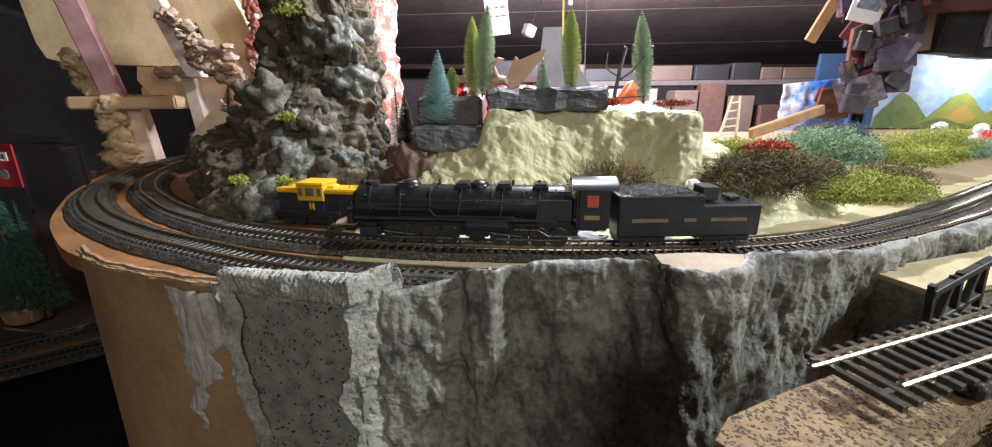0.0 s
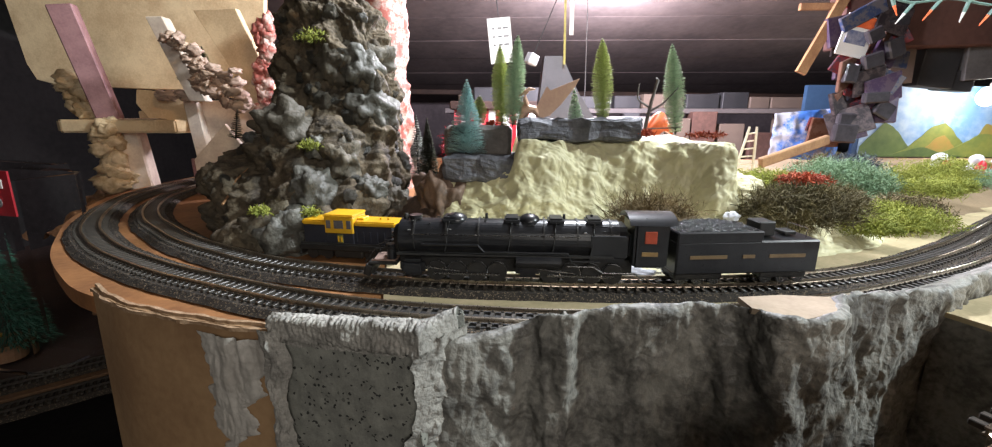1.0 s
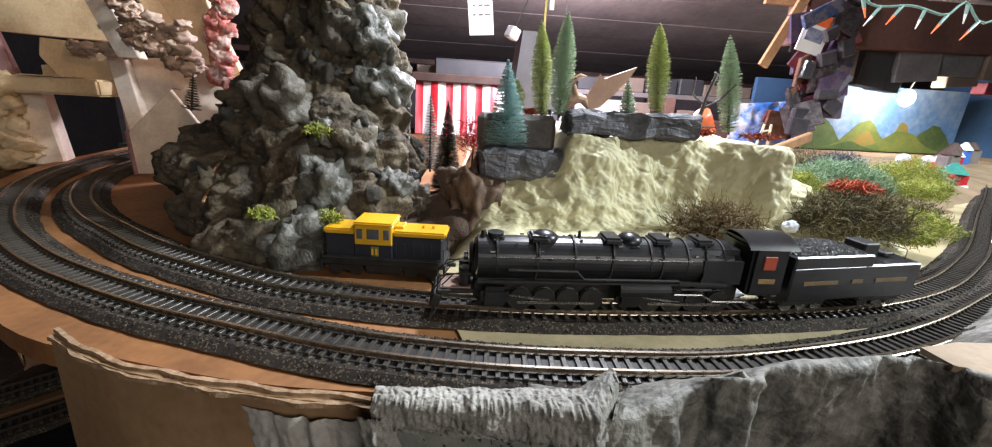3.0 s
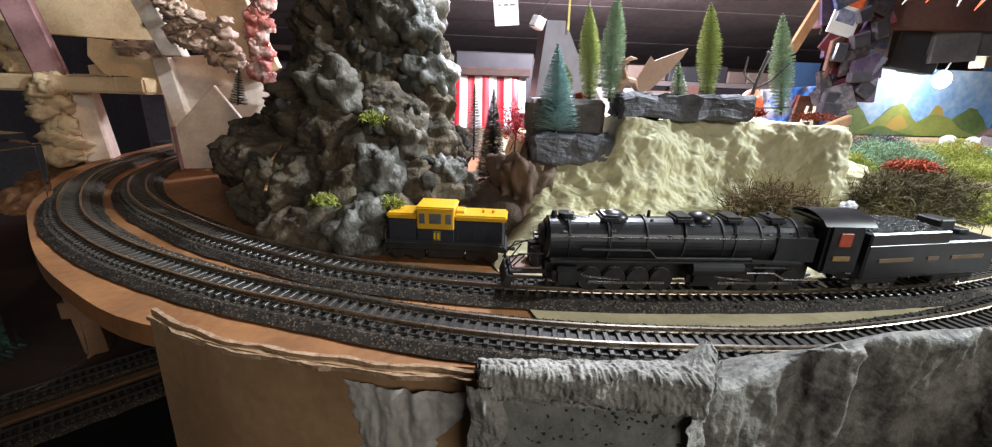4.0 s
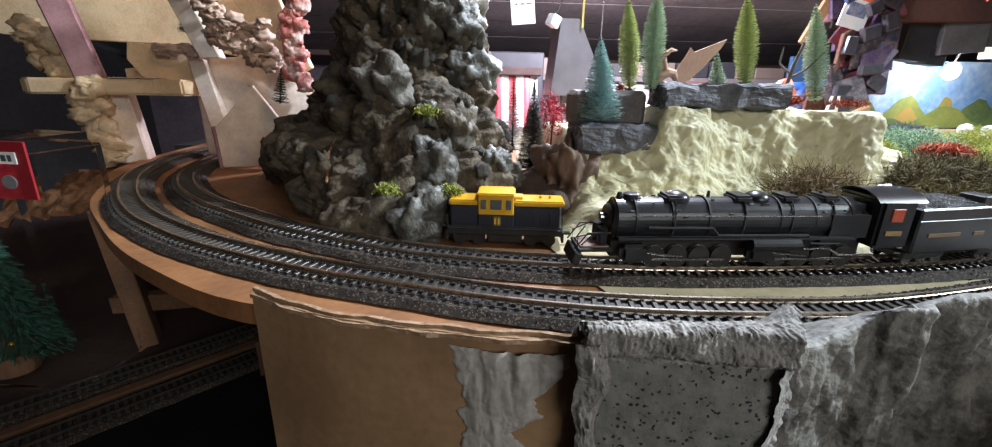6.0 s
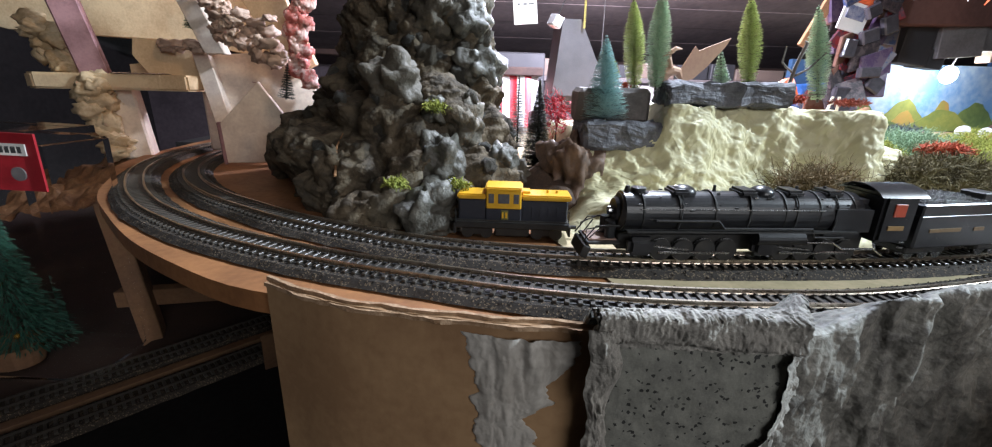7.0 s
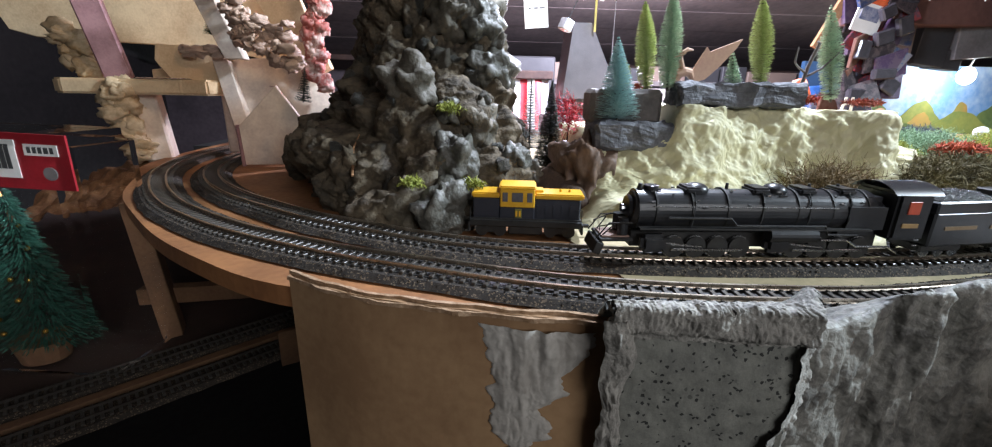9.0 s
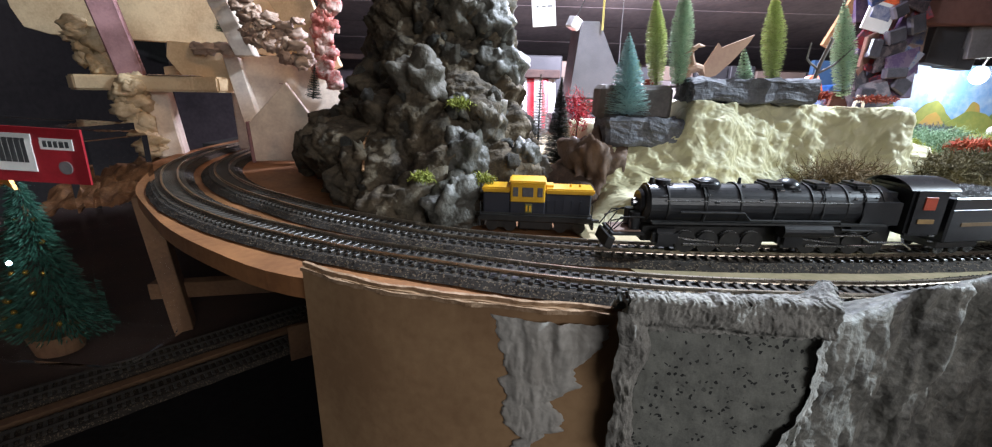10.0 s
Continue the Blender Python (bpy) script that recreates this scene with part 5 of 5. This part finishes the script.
brush_tree("bottle_brush_tree", 0.086, 0.016, mat("frosted_tip_bristle", (0.06, 0.08, 0.05), (0.6, 0.6, 0.55), 0.7, scale=120, bump=0), "frosted small bottle-brush tree behind the rock", pose(-0.132, 0.78, 0.05), 1, seed=51)
for x, y, z, sx, sy, sz, rz, lab in ((-0.042, 0.556, 0.0045, 0.02, 0.005, 0.004, -3, "white torn scrap lying beside the track"), (0.095, 0.556, 0.006, 0.016, 0.008, 0.0055, 8, "white cotton scrap lying beside the hill"), (0.055, 0.559, 0.004, 0.011, 0.006, 0.0035, 20, "white cotton scrap lying beside the track"), (0.205, 0.632, 0.038, 0.007, 0.006, 0.006, 0, "white cotton scrap on the plaster slope")):
    thing("cotton_scrap", lump(sx, sy, sz, (0, 0, 0), 3, 0.5, 2.5, x * 99), COTTON, lab, "scrap", pose(x, y, z, 0, 0, rz), smooth=True)
thing("white_scrap", box(0.05, 0.008, 0.003, bevel=0.0008), WHITE_PAPER, "white strip of card lying by the rock foot", "scrap", pose(-0.318, 0.628, 0.002, 0, 0, 4))
for u_, z, s, k in ((0.8, 0.04, 0.011, 1), (0.79, 0.1, 0.012, 2), (0.77, 0.22, 0.022, 3), (0.765, 0.04, 0.01, 4)):
    x, y, _ = mountain(u_, z / 0.31)
    y -= 0.012
    moss("rock_moss", (s, s * 0.8, s * 0.6), (x, y, z), MOSS_LIME, "tuft of yellow-green moss growing on the rock", 260, 0.006, 0.0006, 60 + k)
root_ = thing("dry_root", tube([Vector(mountain(0.72 - 0.008 * k, (0.045 + 0.012 * k) / 0.31)) + Vector((0, -0.006, 0)) for k in range(4)], [0.0012, 0.0014, 0.0012, 0.0006], 6), WOOD, "thin dry root clinging to the rock", "root")
thing("rubble_slope", lump(0.07, 0.085, 0.036, (0, 0, 0), 4, 0.3, 1.8, 5), mat("brown_rubble", (0.12, 0.075, 0.05), (0.06, 0.04, 0.03), 0.7, bump=0.8, depth=0.003), "dark brown earth slope between rock and hill", "earth slope", pose(-0.105, 0.72, 0.004), smooth=True)

# ---- right-hand scenery ----
thing("far_ground", surface(lambda u, v: (0.2 + 1.2 * u, 0.72 + 0.72 * v, 0.001 + 0.022 * ramp_(v, 0.0, 0.4) * ramp_(0.72 + 0.72 * v - (0.55 + 0.62 * u), 0.05, 0.16) + 0.004 * fbm(u * 12, v * 9)), 80, 60), mat("tan_ground", (0.27, 0.19, 0.11), (0.18, 0.13, 0.075), 0.9, scale=10), "tan ground rising behind the moss bushes", "ground", smooth=True, kind="structure")
for k, (x, y, z, s, m, lab) in enumerate(((0.56, 0.82, 0.03, 0.03, MOSS_LIME, "lime green moss clump near the track"), (0.63, 0.86, 0.03, 0.026, MOSS_LIME, "lime green moss clump near the figures"), (0.7, 0.95, 0.04, 0.04, MOSS_LIME, "yellow-green moss clump near the figures"), (0.38, 0.74, 0.03, 0.03, MOSS_OLIVE, "brown-green moss clump at the hill end"), (0.5, 0.775, 0.008, 0.04, MOSS_OLIVE, "low olive moss clump beside the curved track"), (0.64, 0.94, 0.03, 0.045, MOSS_LIME, "broad lime green moss clump on the far ground"), (0.8, 1.0, 0.02, 0.035, MOSS_TEAL, "pale green moss clump on the far ground"), (0.6, 1.08, 0.03, 0.05, MOSS_OLIVE, "olive moss clump on the far ground"), (0.95, 1.16, 0.02, 0.04, MOSS_LIME, "yellow-green moss clump by the far village"), (0.36, 0.66, 0.018, 0.022, MOSS_LIME, "yellow-green moss clump on the slope"), (0.55, 0.95, 0.05, 0.035, mat("blue_grey_moss", (0.08, 0.1, 0.13), (0.03, 0.04, 0.05), 0.8, bump=0), "dark blue-grey moss clump"))):
    moss("moss_clump", (s * 1.3, s, s * 0.8), (x, y, z), m, lab, 3000, 0.008, 0.0005, 90 + k, 0.9)


def figurine(x, y, z, h, lab):
    root = thing("holiday_figurine", None, None, lab, "figurine", pose(x, y, z))
    bm = lump(h * 0.28, h * 0.24, h * 0.42, (0, 0, h * 0.4), 3, 0.1)
    lump(h * 0.16, h * 0.16, h * 0.16, (0, 0, h * 0.86), 3, 0.1, bm=bm)
    ob = part("body", bm, COTTON, root, smooth=True)
    bm = lump(h * 0.16, h * 0.1, h * 0.3, (0, -h * 0.17, h * 0.55), 3, 0.2)
    
    part("red_vest", bm, RED_PLASTIC, root, smooth=True)
    part("skirt", lump(h * 0.34, h * 0.3, h * 0.1, (0, 0, h * 0.1), 3, 0.15), COTTON, root, smooth=True)
    return root


figurine(0.755, 1.02, 0.0, 0.072, "red and white holiday figurine standing on the far ground")
figurine(0.87, 1.07, 0.0, 0.066, "small red and white holiday figurine")
vil = thing("village_house", None, None, "red ceramic village house with snowy base", "model building", pose(0.9, 1.04, 0.0))
part("house_body", box(0.04, 0.036, 0.03, (0, 0, 0.022), bevel=0.003), RED_PLASTIC, vil)
part("roof", rod(0.032, 0.005, (0, 0, 0.037), (0, 0, 0.058), 4), mat("green_glaze", (0.05, 0.25, 0.2), None, 0.3), vil)
part("snow_base", lump(0.036, 0.032, 0.014, (0, 0, 0.004), 3, 0.3), COTTON, vil, smooth=True)
for k in range(9):
    a = random.Random(k + 70)
    h = a.uniform(0.03, 0.07)
    t = thing("village_piece", None, None, "dark small figure or building in the far village", "model piece", pose(0.98 + k * 0.045, 1.12 + 0.03 * k + a.uniform(-0.02, 0.04), 0.0))
    part("body", box(a.uniform(0.02, 0.04), 0.03, h, (0, 0, h / 2), bevel=0.003), (BROWN_BLOCK, RED_PLASTIC, WOOD, BLUE_PLASTIC)[k % 4], t)
    part("cap", rod(0.02, 0.004, (0, 0, h), (0, 0, h + 0.02), 8), (DARK_WOOD, COTTON)[k % 2], t)

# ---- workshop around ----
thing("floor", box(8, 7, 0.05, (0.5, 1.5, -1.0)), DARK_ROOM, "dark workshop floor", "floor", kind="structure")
thing("ceiling", box(8, 7, 0.05, (0.5, 1.5, 1.3)), DARK_WOOD, "dark boarded ceiling", "ceiling", kind="structure")
thing("wall_north", box(8, 0.05, 2.4, (0.5, 3.3, 0.15)), BACK_WALL, "dark workshop wall", "wall", kind="structure")
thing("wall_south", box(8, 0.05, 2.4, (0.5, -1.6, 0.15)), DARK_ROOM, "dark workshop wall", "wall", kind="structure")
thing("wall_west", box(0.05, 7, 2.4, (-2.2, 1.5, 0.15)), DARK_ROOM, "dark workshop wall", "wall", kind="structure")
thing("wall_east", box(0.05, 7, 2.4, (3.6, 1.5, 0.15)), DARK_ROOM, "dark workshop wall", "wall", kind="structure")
SLOPE = 10.5
ROOF = mat("grey_brown_boards", (0.15, 0.115, 0.105), (0.085, 0.065, 0.06), 0.85, scale=3, fine=40)
roof = thing("ceiling_boards", None, None, "dark grey-brown boarded ceiling sloping down over the layout", "ceiling boards", pose(0.9, 2.1, 0.475, -SLOPE, 0, 0), kind="structure")
for k in range(11):
    part("board", box(5.4, 0.226, 0.02, (0, -1.2 + 0.23 * k, 0.001 * (k % 2)), bevel=0.001), ROOF, roof)
for y in (-0.7, 0.95):
    part("joist", box(5.4, 0.05, 0.03, (0, y, -0.027), (0, 0, 3), bevel=0.004), DARK_WOOD, roof, "dark brown joist")
thing("main_beam", box(2.6, 0.07, 0.15, (2.25, 1.74, 0.445), (0, -1.5, 4), bevel=0.004), mat("red_brown_beam", (0.15, 0.07, 0.055), (0.09, 0.042, 0.034), 0.7, scale=5, fine=60), "thick red-brown wooden beam", "beam", kind="structure")

SKY = mat("painted_sky", (0.1, 0.2, 0.38), (0.28, 0.36, 0.46), 0.6, scale=5, fine=40, bump=0.05, contrast=(0.42, 0.7))
G1 = mat("painted_hill_green", (0.085, 0.12, 0.03), (0.045, 0.075, 0.02), 0.7, scale=9, fine=60, bump=0.05)
G2 = mat("painted_hill_lime", (0.17, 0.18, 0.035), (0.1, 0.13, 0.028), 0.7, scale=9, fine=60, bump=0.05)
G3 = mat("painted_hill_orange", (0.27, 0.14, 0.035), (0.19, 0.16, 0.035), 0.7, scale=9, fine=60, bump=0.05)
backdrop = thing("painted_backdrop", box(0.71, 0.012, 0.25, (1.635, 1.9, 0.122)), SKY, "painted landscape backdrop with blue sky and green hills", "backdrop painting", kind="structure")
for x, w, h, m, y in ((1.73, 0.09, 0.118, G3, 1.8925), (1.37, 0.15, 0.115, G1, 1.891), (1.56, 0.17, 0.118, G2, 1.8895), (1.57, 0.1, 0.075, G3, 1.888), (1.87, 0.17, 0.11, G1, 1.8865), (1.73, 0.22, 0.082, G2, 1.885), (1.5, 0.15, 0.03, G1, 1.8835)):
    pts = [(max(1.282, min(1.988, x - w + 2 * w * i / 28)), h * math.exp(-((i - 14) / 7.5) ** 2) * (1 + 0.12 * noise.noise(Vector((i * 0.5, x * 9, 0))))) for i in range(29)]
    pts = [p for i, p in enumerate(pts) if i == 0 or p[0] > pts[i - 1][0] + 1e-5]
    bm = prism(pts + [(pts[-1][0], -0.003), (pts[0][0], -0.003)], -0.0006, 0.0006)
    bmesh.ops.transform(bm, matrix=pose(0, y, 0, 90, 0, 0), verts=bm.verts)
    part("painted_hill", bm, m, backdrop)
bulb = thing("light_bulb", lump(0.025, 0.025, 0.03, (0, 0, 0), 3, 0.0), glow("bulb_glow", (1, 0.95, 0.85), 90), "bright bare bulb hanging before the backdrop", "light bulb", pose(1.6, 1.8, 0.207), smooth=True)
part("cord", rod(0.003, 0.003, (0, 0, 0.025), (0, -0.05, 0.175), 8), INK, bulb)
thing("blue_wall_panel", box(0.15, 0.02, 0.3, (1.2, 2.0, 0.11)), BLUE_WALL, "blue painted panel beside the backdrop", "wall panel", kind="structure")
thing("dark_blue_post", box(0.02, 0.012, 0.26, (1.268, 1.9, 0.122)), mat("navy_paint", (0.02, 0.05, 0.12), None, 0.6), "dark blue upright at the backdrop edge", "post", kind="structure")
thing("blue_wall_panel", box(1.3, 0.02, 0.42, (2.6, 1.75, 0.12), (0, 0, -22)), BLUE_WALL, "large blue painted panel beyond the backdrop", "wall panel", kind="structure")
thing("cardboard_ledge", box(1.2, 0.2, 0.03, (1.5, 1.76, -0.02), bevel=0.004), mat("tan_cardboard", (0.3, 0.19, 0.1), (0.22, 0.14, 0.075), 0.85, scale=9), "tan cardboard ledge below the painted backdrop", "ledge")
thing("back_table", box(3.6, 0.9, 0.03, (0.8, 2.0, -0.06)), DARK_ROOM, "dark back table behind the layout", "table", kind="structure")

# long shelf with boxes on the far wall
rnd = random.Random(33)
shelf_ = thing("long_shelf", box(1.7, 0.2, 0.02, (0.55, 2.2, 0.165), bevel=0.002), mat("grey_shelf", (0.17, 0.145, 0.135), (0.11, 0.095, 0.09), 0.7, scale=6), "long grey shelf with dark boxes behind the layout", "shelf")
DARK_BOX = mat("dark_grey_box", (0.05, 0.048, 0.05), (0.03, 0.03, 0.032), 0.6, scale=9)
BEIGE_BOX = mat("beige_box", (0.2, 0.145, 0.11), (0.15, 0.11, 0.085), 0.7, scale=9)
x = -0.25
while x < 1.3:
    w, h = rnd.uniform(0.08, 0.2), rnd.uniform(0.035, 0.07)
    thing("storage_box", box(w * 0.94, 0.14, h, (0, 0, h / 2), bevel=0.003), rnd.choice((DARK_BOX, DARK_BOX, BEIGE_BOX, DARK_WOOD)), "storage box standing on the long shelf", "box", pose(x + w / 2, 2.2, 0.1755, 0, 0, rnd.uniform(-4, 4)), group="boxes on the shelf")
    x += w
x = 0.3
while x < 1.25:
    w, h = rnd.uniform(0.06, 0.15), rnd.uniform(0.12, 0.22)
    thing("storage_box", box(w * 0.94, 0.12, h, (0, 0, h / 2), bevel=0.003), rnd.choice((DARK_BOX, BEIGE_BOX, BEIGE_BOX, mat("red_brown_box", (0.16, 0.08, 0.06), None, 0.7))), "cardboard box standing on the back table", "box", pose(x + w / 2, 2.1, -0.0445, 0, 0, rnd.uniform(-8, 8)), group="boxes on the back table")
    x += w + 0.01
bag = thing("blue_bag", surface(lambda u, v: (0.86 + 0.22 * u, 1.72 - 0.02 * math.sin(u * 3.1) * math.sin(v * 3.1) + 0.01 * fbm(u * 6, v * 5), -0.04 + 0.19 * v + 0.02 * u), 30, 24), mat("blue_white_bag", (0.06, 0.17, 0.5), (0.4, 0.42, 0.46), 0.3, scale=12, contrast=(0.45, 0.55)), "crumpled blue and white plastic bag leaning on boxes", "bag", smooth=True)
bag.modifiers.new("thickness", "SOLIDIFY").thickness = 0.003
# striped cloth and grey machine behind the rock
cloth = thing("striped_awning", None, None, "red and white striped awning on a stall", "awning", pose(0, 0, 0))
for k in range(12):
    part("stripe", surface(lambda u, v: (-0.23 + 0.026 * (k + u), 1.88 - 0.05 * (1 - v) + 0.006 * math.sin((k + u) * 1.7), -0.01 + 0.18 * v), 5, 6), RED_PLASTIC if k % 2 == 0 else WHITE_PAPER, cloth, "red stripe" if k % 2 == 0 else "white stripe", smooth=True)
part("awning_top", box(0.34, 0.14, 0.03, (-0.075, 1.93, 0.18), bevel=0.004), DARK_WOOD, cloth)
mach = thing("grey_machine", None, None, "grey bench machine with angular hood in the dark", "machine", pose(0.13, 1.62, -0.045))
MACH = mat("grey_machine_paint", (0.13, 0.12, 0.135), (0.08, 0.075, 0.085), 0.5, scale=9)
part("column", box(0.05, 0.06, 0.28, (0, 0, 0.14), bevel=0.004), MACH, mach)
hood = prism([(-0.07, 0.1), (0.12, 0.1), (0.05, 0.2), (0.0, 0.3), (-0.05, 0.3)], -0.06, 0.06)
bmesh.ops.transform(hood, matrix=pose(0, -0.04, 0.05, 90, 0, 0), verts=hood.verts)
part("hood", hood, MACH, mach)
part("bed", box(0.3, 0.14, 0.1, (0.04, 0, 0.05), bevel=0.006), MACH, mach)
thing("leaning_sheet", box(0.22, 0.02, 0.12, (0.36, 1.74, 0.08), (0, 0, 5)), mat("pale_panel", (0.28, 0.26, 0.25), None, 0.6, scale=9), "pale sheet leaning behind the layout", "sheet")
dark_cab = thing("dark_cabinet", box(0.3, 0.2, 0.3, (0, 0, 0.15), bevel=0.005), DARK_BOX, "dark cabinet on the back table", "cabinet", pose(-0.02, 2.12, -0.0445))

# hanging packages
pk = thing("package_rack", None, None, "hanging cluster of toy packages in clear plastic", "package rack", pose(0, 0, 0))
part("slanted_batten", box(0.03, 0.012, 0.34, (0.915, 1.6, 0.42), (0, 24, 0), bevel=0.001), WOOD, pk, "slanted wooden batten")
part("hook_rail", box(0.3, 0.012, 0.02, (1.0, 1.66, 0.46), bevel=0.001), WOOD, pk)
cols = [mat("package_print_%s" % n, a, b, 0.4, scale=45, fine=200, bump=0.05, contrast=(0.44, 0.56), spec=0.25) for n, a, b in (("dark", (0.02, 0.016, 0.018), (0.06, 0.045, 0.045)), ("red", (0.16, 0.02, 0.02), (0.05, 0.03, 0.04)), ("purple", (0.05, 0.03, 0.06), (0.08, 0.055, 0.075)), ("brown", (0.1, 0.04, 0.025), (0.14, 0.08, 0.06)), ("blue", (0.03, 0.045, 0.1), (0.1, 0.09, 0.1)))]
for k in range(34):
    t = k / 34
    cx, cz = 1.03 - 0.02 * math.sin(k * 2.1) + rnd.uniform(-0.06, 0.06) - 0.02 * t, 0.46 - 0.38 * t
    w, h = rnd.uniform(0.06, 0.13), rnd.uniform(0.03, 0.09)
    p_ = part("package", box(w, rnd.uniform(0.006, 0.016), h, (cx, 1.6 + rnd.uniform(-0.05, 0.04), cz), (rnd.uniform(-15, 15), rnd.uniform(-30, 30), rnd.uniform(-25, 25)), bevel=0.002), cols[k % 5], pk)
    if k % 3 == 0:
        part("blister", box(w * 0.6, 0.02, h * 0.6, (cx, 1.57 + rnd.uniform(-0.03, 0.0), cz), (0, rnd.uniform(-30, 30), 0), bevel=0.004), mat("glossy_clear_grey", (0.05, 0.045, 0.05), None, 0.08) if k == 0 else bpy.data.materials["glossy_clear_grey"], p_)
card = part("car_card", box(0.085, 0.004, 0.11, (0.96, 1.56, 0.36), (0, 12, 0)), WHITE_PAPER, pk, "white card with dark car picture")
part("car_picture", box(0.06, 0.002, 0.035, (0.958, 1.5565, 0.355), (0, 12, 0)), mat("car_blue", (0.08, 0.1, 0.2), (0.3, 0.3, 0.35), 0.4, scale=60), card)
part("card_band", box(0.08, 0.002, 0.03, (0.966, 1.5565, 0.397), (0, 12, 0)), ORANGE_PLASTIC, card)
# boxes and papers hanging below the main beam
for k, (x, z, w, h, m) in enumerate(((1.2, 0.3, 0.07, 0.12, BEIGE_BOX), (1.32, 0.29, 0.12, 0.12, DARK_BOX), (1.4, 0.25, 0.09, 0.06, DARK_BOX), (1.47, 0.31, 0.15, 0.11, GREY_PAPER), (1.62, 0.33, 0.2, 0.1, GREY_PAPER), (1.68, 0.28, 0.13, 0.06, BEIGE_BOX), (1.8, 0.33, 0.14, 0.1, BEIGE_BOX), (1.95, 0.34, 0.12, 0.1, GREY_PAPER), (1.82, 0.25, 0.06, 0.04, mat("maroon_box", (0.18, 0.03, 0.04), None, 0.5)))):
    b_ = thing("hanging_box", box(w, 0.05, h, bevel=0.002), m, "flat box hanging under the beam", "box", pose(x, 1.7 + 0.01 * (k % 3), z, 0, rnd.uniform(-6, 6), rnd.uniform(-8, 8)), group="boxes under the beam")
    part("hanger", rod(0.0015, 0.0015, (0, 0, h / 2), (0, 0, 0.4 - z + 0.03), 6), WIRE, b_)
# tags, cords and a tape strip hanging from the boards
tag = thing("price_tag", None, None, "white printed tag hanging on a cord", "tag", pose(-0.043, 1.41, 0.328, 0, -6, 8))
part("card", box(0.06, 0.0015, 0.11, (0, 0, 0)), WHITE_PAPER, tag)
for k in range(9):
    part("print_bar", box(0.006 + 0.004 * (k % 3), 0.0008, 0.004, (-0.016 + 0.016 * (k % 3), -0.0012, 0.03 - 0.02 * (k // 3))), GREY_PAPER, tag)
part("cord", rod(0.0012, 0.0012, (0, 0, 0.055), (0, 0, 0.3), 6), INK, tag)
cube_ = thing("clear_cube_lamp", box(0.028, 0.028, 0.028, bevel=0.003), mat("frosted_cube", (0.6, 0.6, 0.62), None, 0.15), "small frosted cube hanging on a cord", "pendant", pose(0.04, 1.43, 0.285, 10, 20, 30))
part("cord", rod(0.0012, 0.0012, (0, 0, 0.014), (-0.02, -0.05, 0.44), 6), INK, cube_)
for x, y, z, L, m, w in ((0.13, 1.5, 0.28, 0.46, mat("yellow_tape", (0.5, 0.42, 0.12), None, 0.4), 0.006), (0.15, 1.52, 0.36, 0.36, WHITE_PAPER, 0.012), (0.2, 1.55, 0.1, 0.62, GREY_PAPER, 0.002)):
    thing("hanging_strip", box(w, 0.0015, L), m, "thin strip hanging from the ceiling boards", "strip", pose(x, y, z + L / 2, 0, -1, 10))
# string of small lamps
cable = [(x - 0.2, y, z - 0.045) for x, y, z in ((0.95, 1.25, 0.47), (1.02, 1.25, 0.42), (1.12, 1.25, 0.425), (1.2, 1.24, 0.41), (1.24, 1.24, 0.44), (1.3, 1.24, 0.4), (1.38, 1.23, 0.43), (1.5, 1.23, 0.4), (1.62, 1.23, 0.43), (1.7, 1.22, 0.46))]
string_ = thing("string_lights", tube(spline(cable, 0.02), 0.0028, 6), mat("green_cable", (0.12, 0.2, 0.17), None, 0.4), "green cable of small unlit fairy lights", "string lights")
part("cable_tie", rod(0.001, 0.001, cable[1], (0.82, 1.45, 0.6), 6), WIRE, string_)
part("cable_tie", rod(0.001, 0.001, cable[7], (1.3, 1.45, 0.6), 6), WIRE, string_)
for k, p in enumerate(spline(cable, 0.055)):
    d = Vector((rnd.uniform(-0.02, 0.02), 0, -0.022))
    part("socket", rod(0.004, 0.0032, p, p + d, 8), bpy.data.materials["green_cable"], string_)
    part("lamp", rod(0.003, 0.001, p + d, p + d * 1.9, 8), ORANGE_PLASTIC if k % 2 else mat("pale_lamp", (0.6, 0.6, 0.55), None, 0.2), string_)
# rough wooden batten and little ladder behind the hill
thing("wooden_stick", box(0.16, 0.01, 0.018, bevel=0.002), WOOD, "pale wooden stick lying across the scenery", "stick", pose(0.5, 1.02, 0.075, 0, -14, 20))
lad = thing("toy_tower", None, None, "small cream lattice tower behind the hill", "model tower", pose(0.33, 0.86, 0.045))
for s in (-1, 1):
    part("leg", rod(0.0025, 0.0018, (s * 0.014, 0, 0), (s * 0.005 + 0.006, 0, 0.075), 6), HOUSE_W, lad)
for k in range(6):
    part("rung", rod(0.0012, 0.0012, (-0.012 + k * 0.0025, 0, 0.01 + k * 0.011), (0.014 - k * 0.0005, 0, 0.012 + k * 0.011), 6), HOUSE_W, lad)
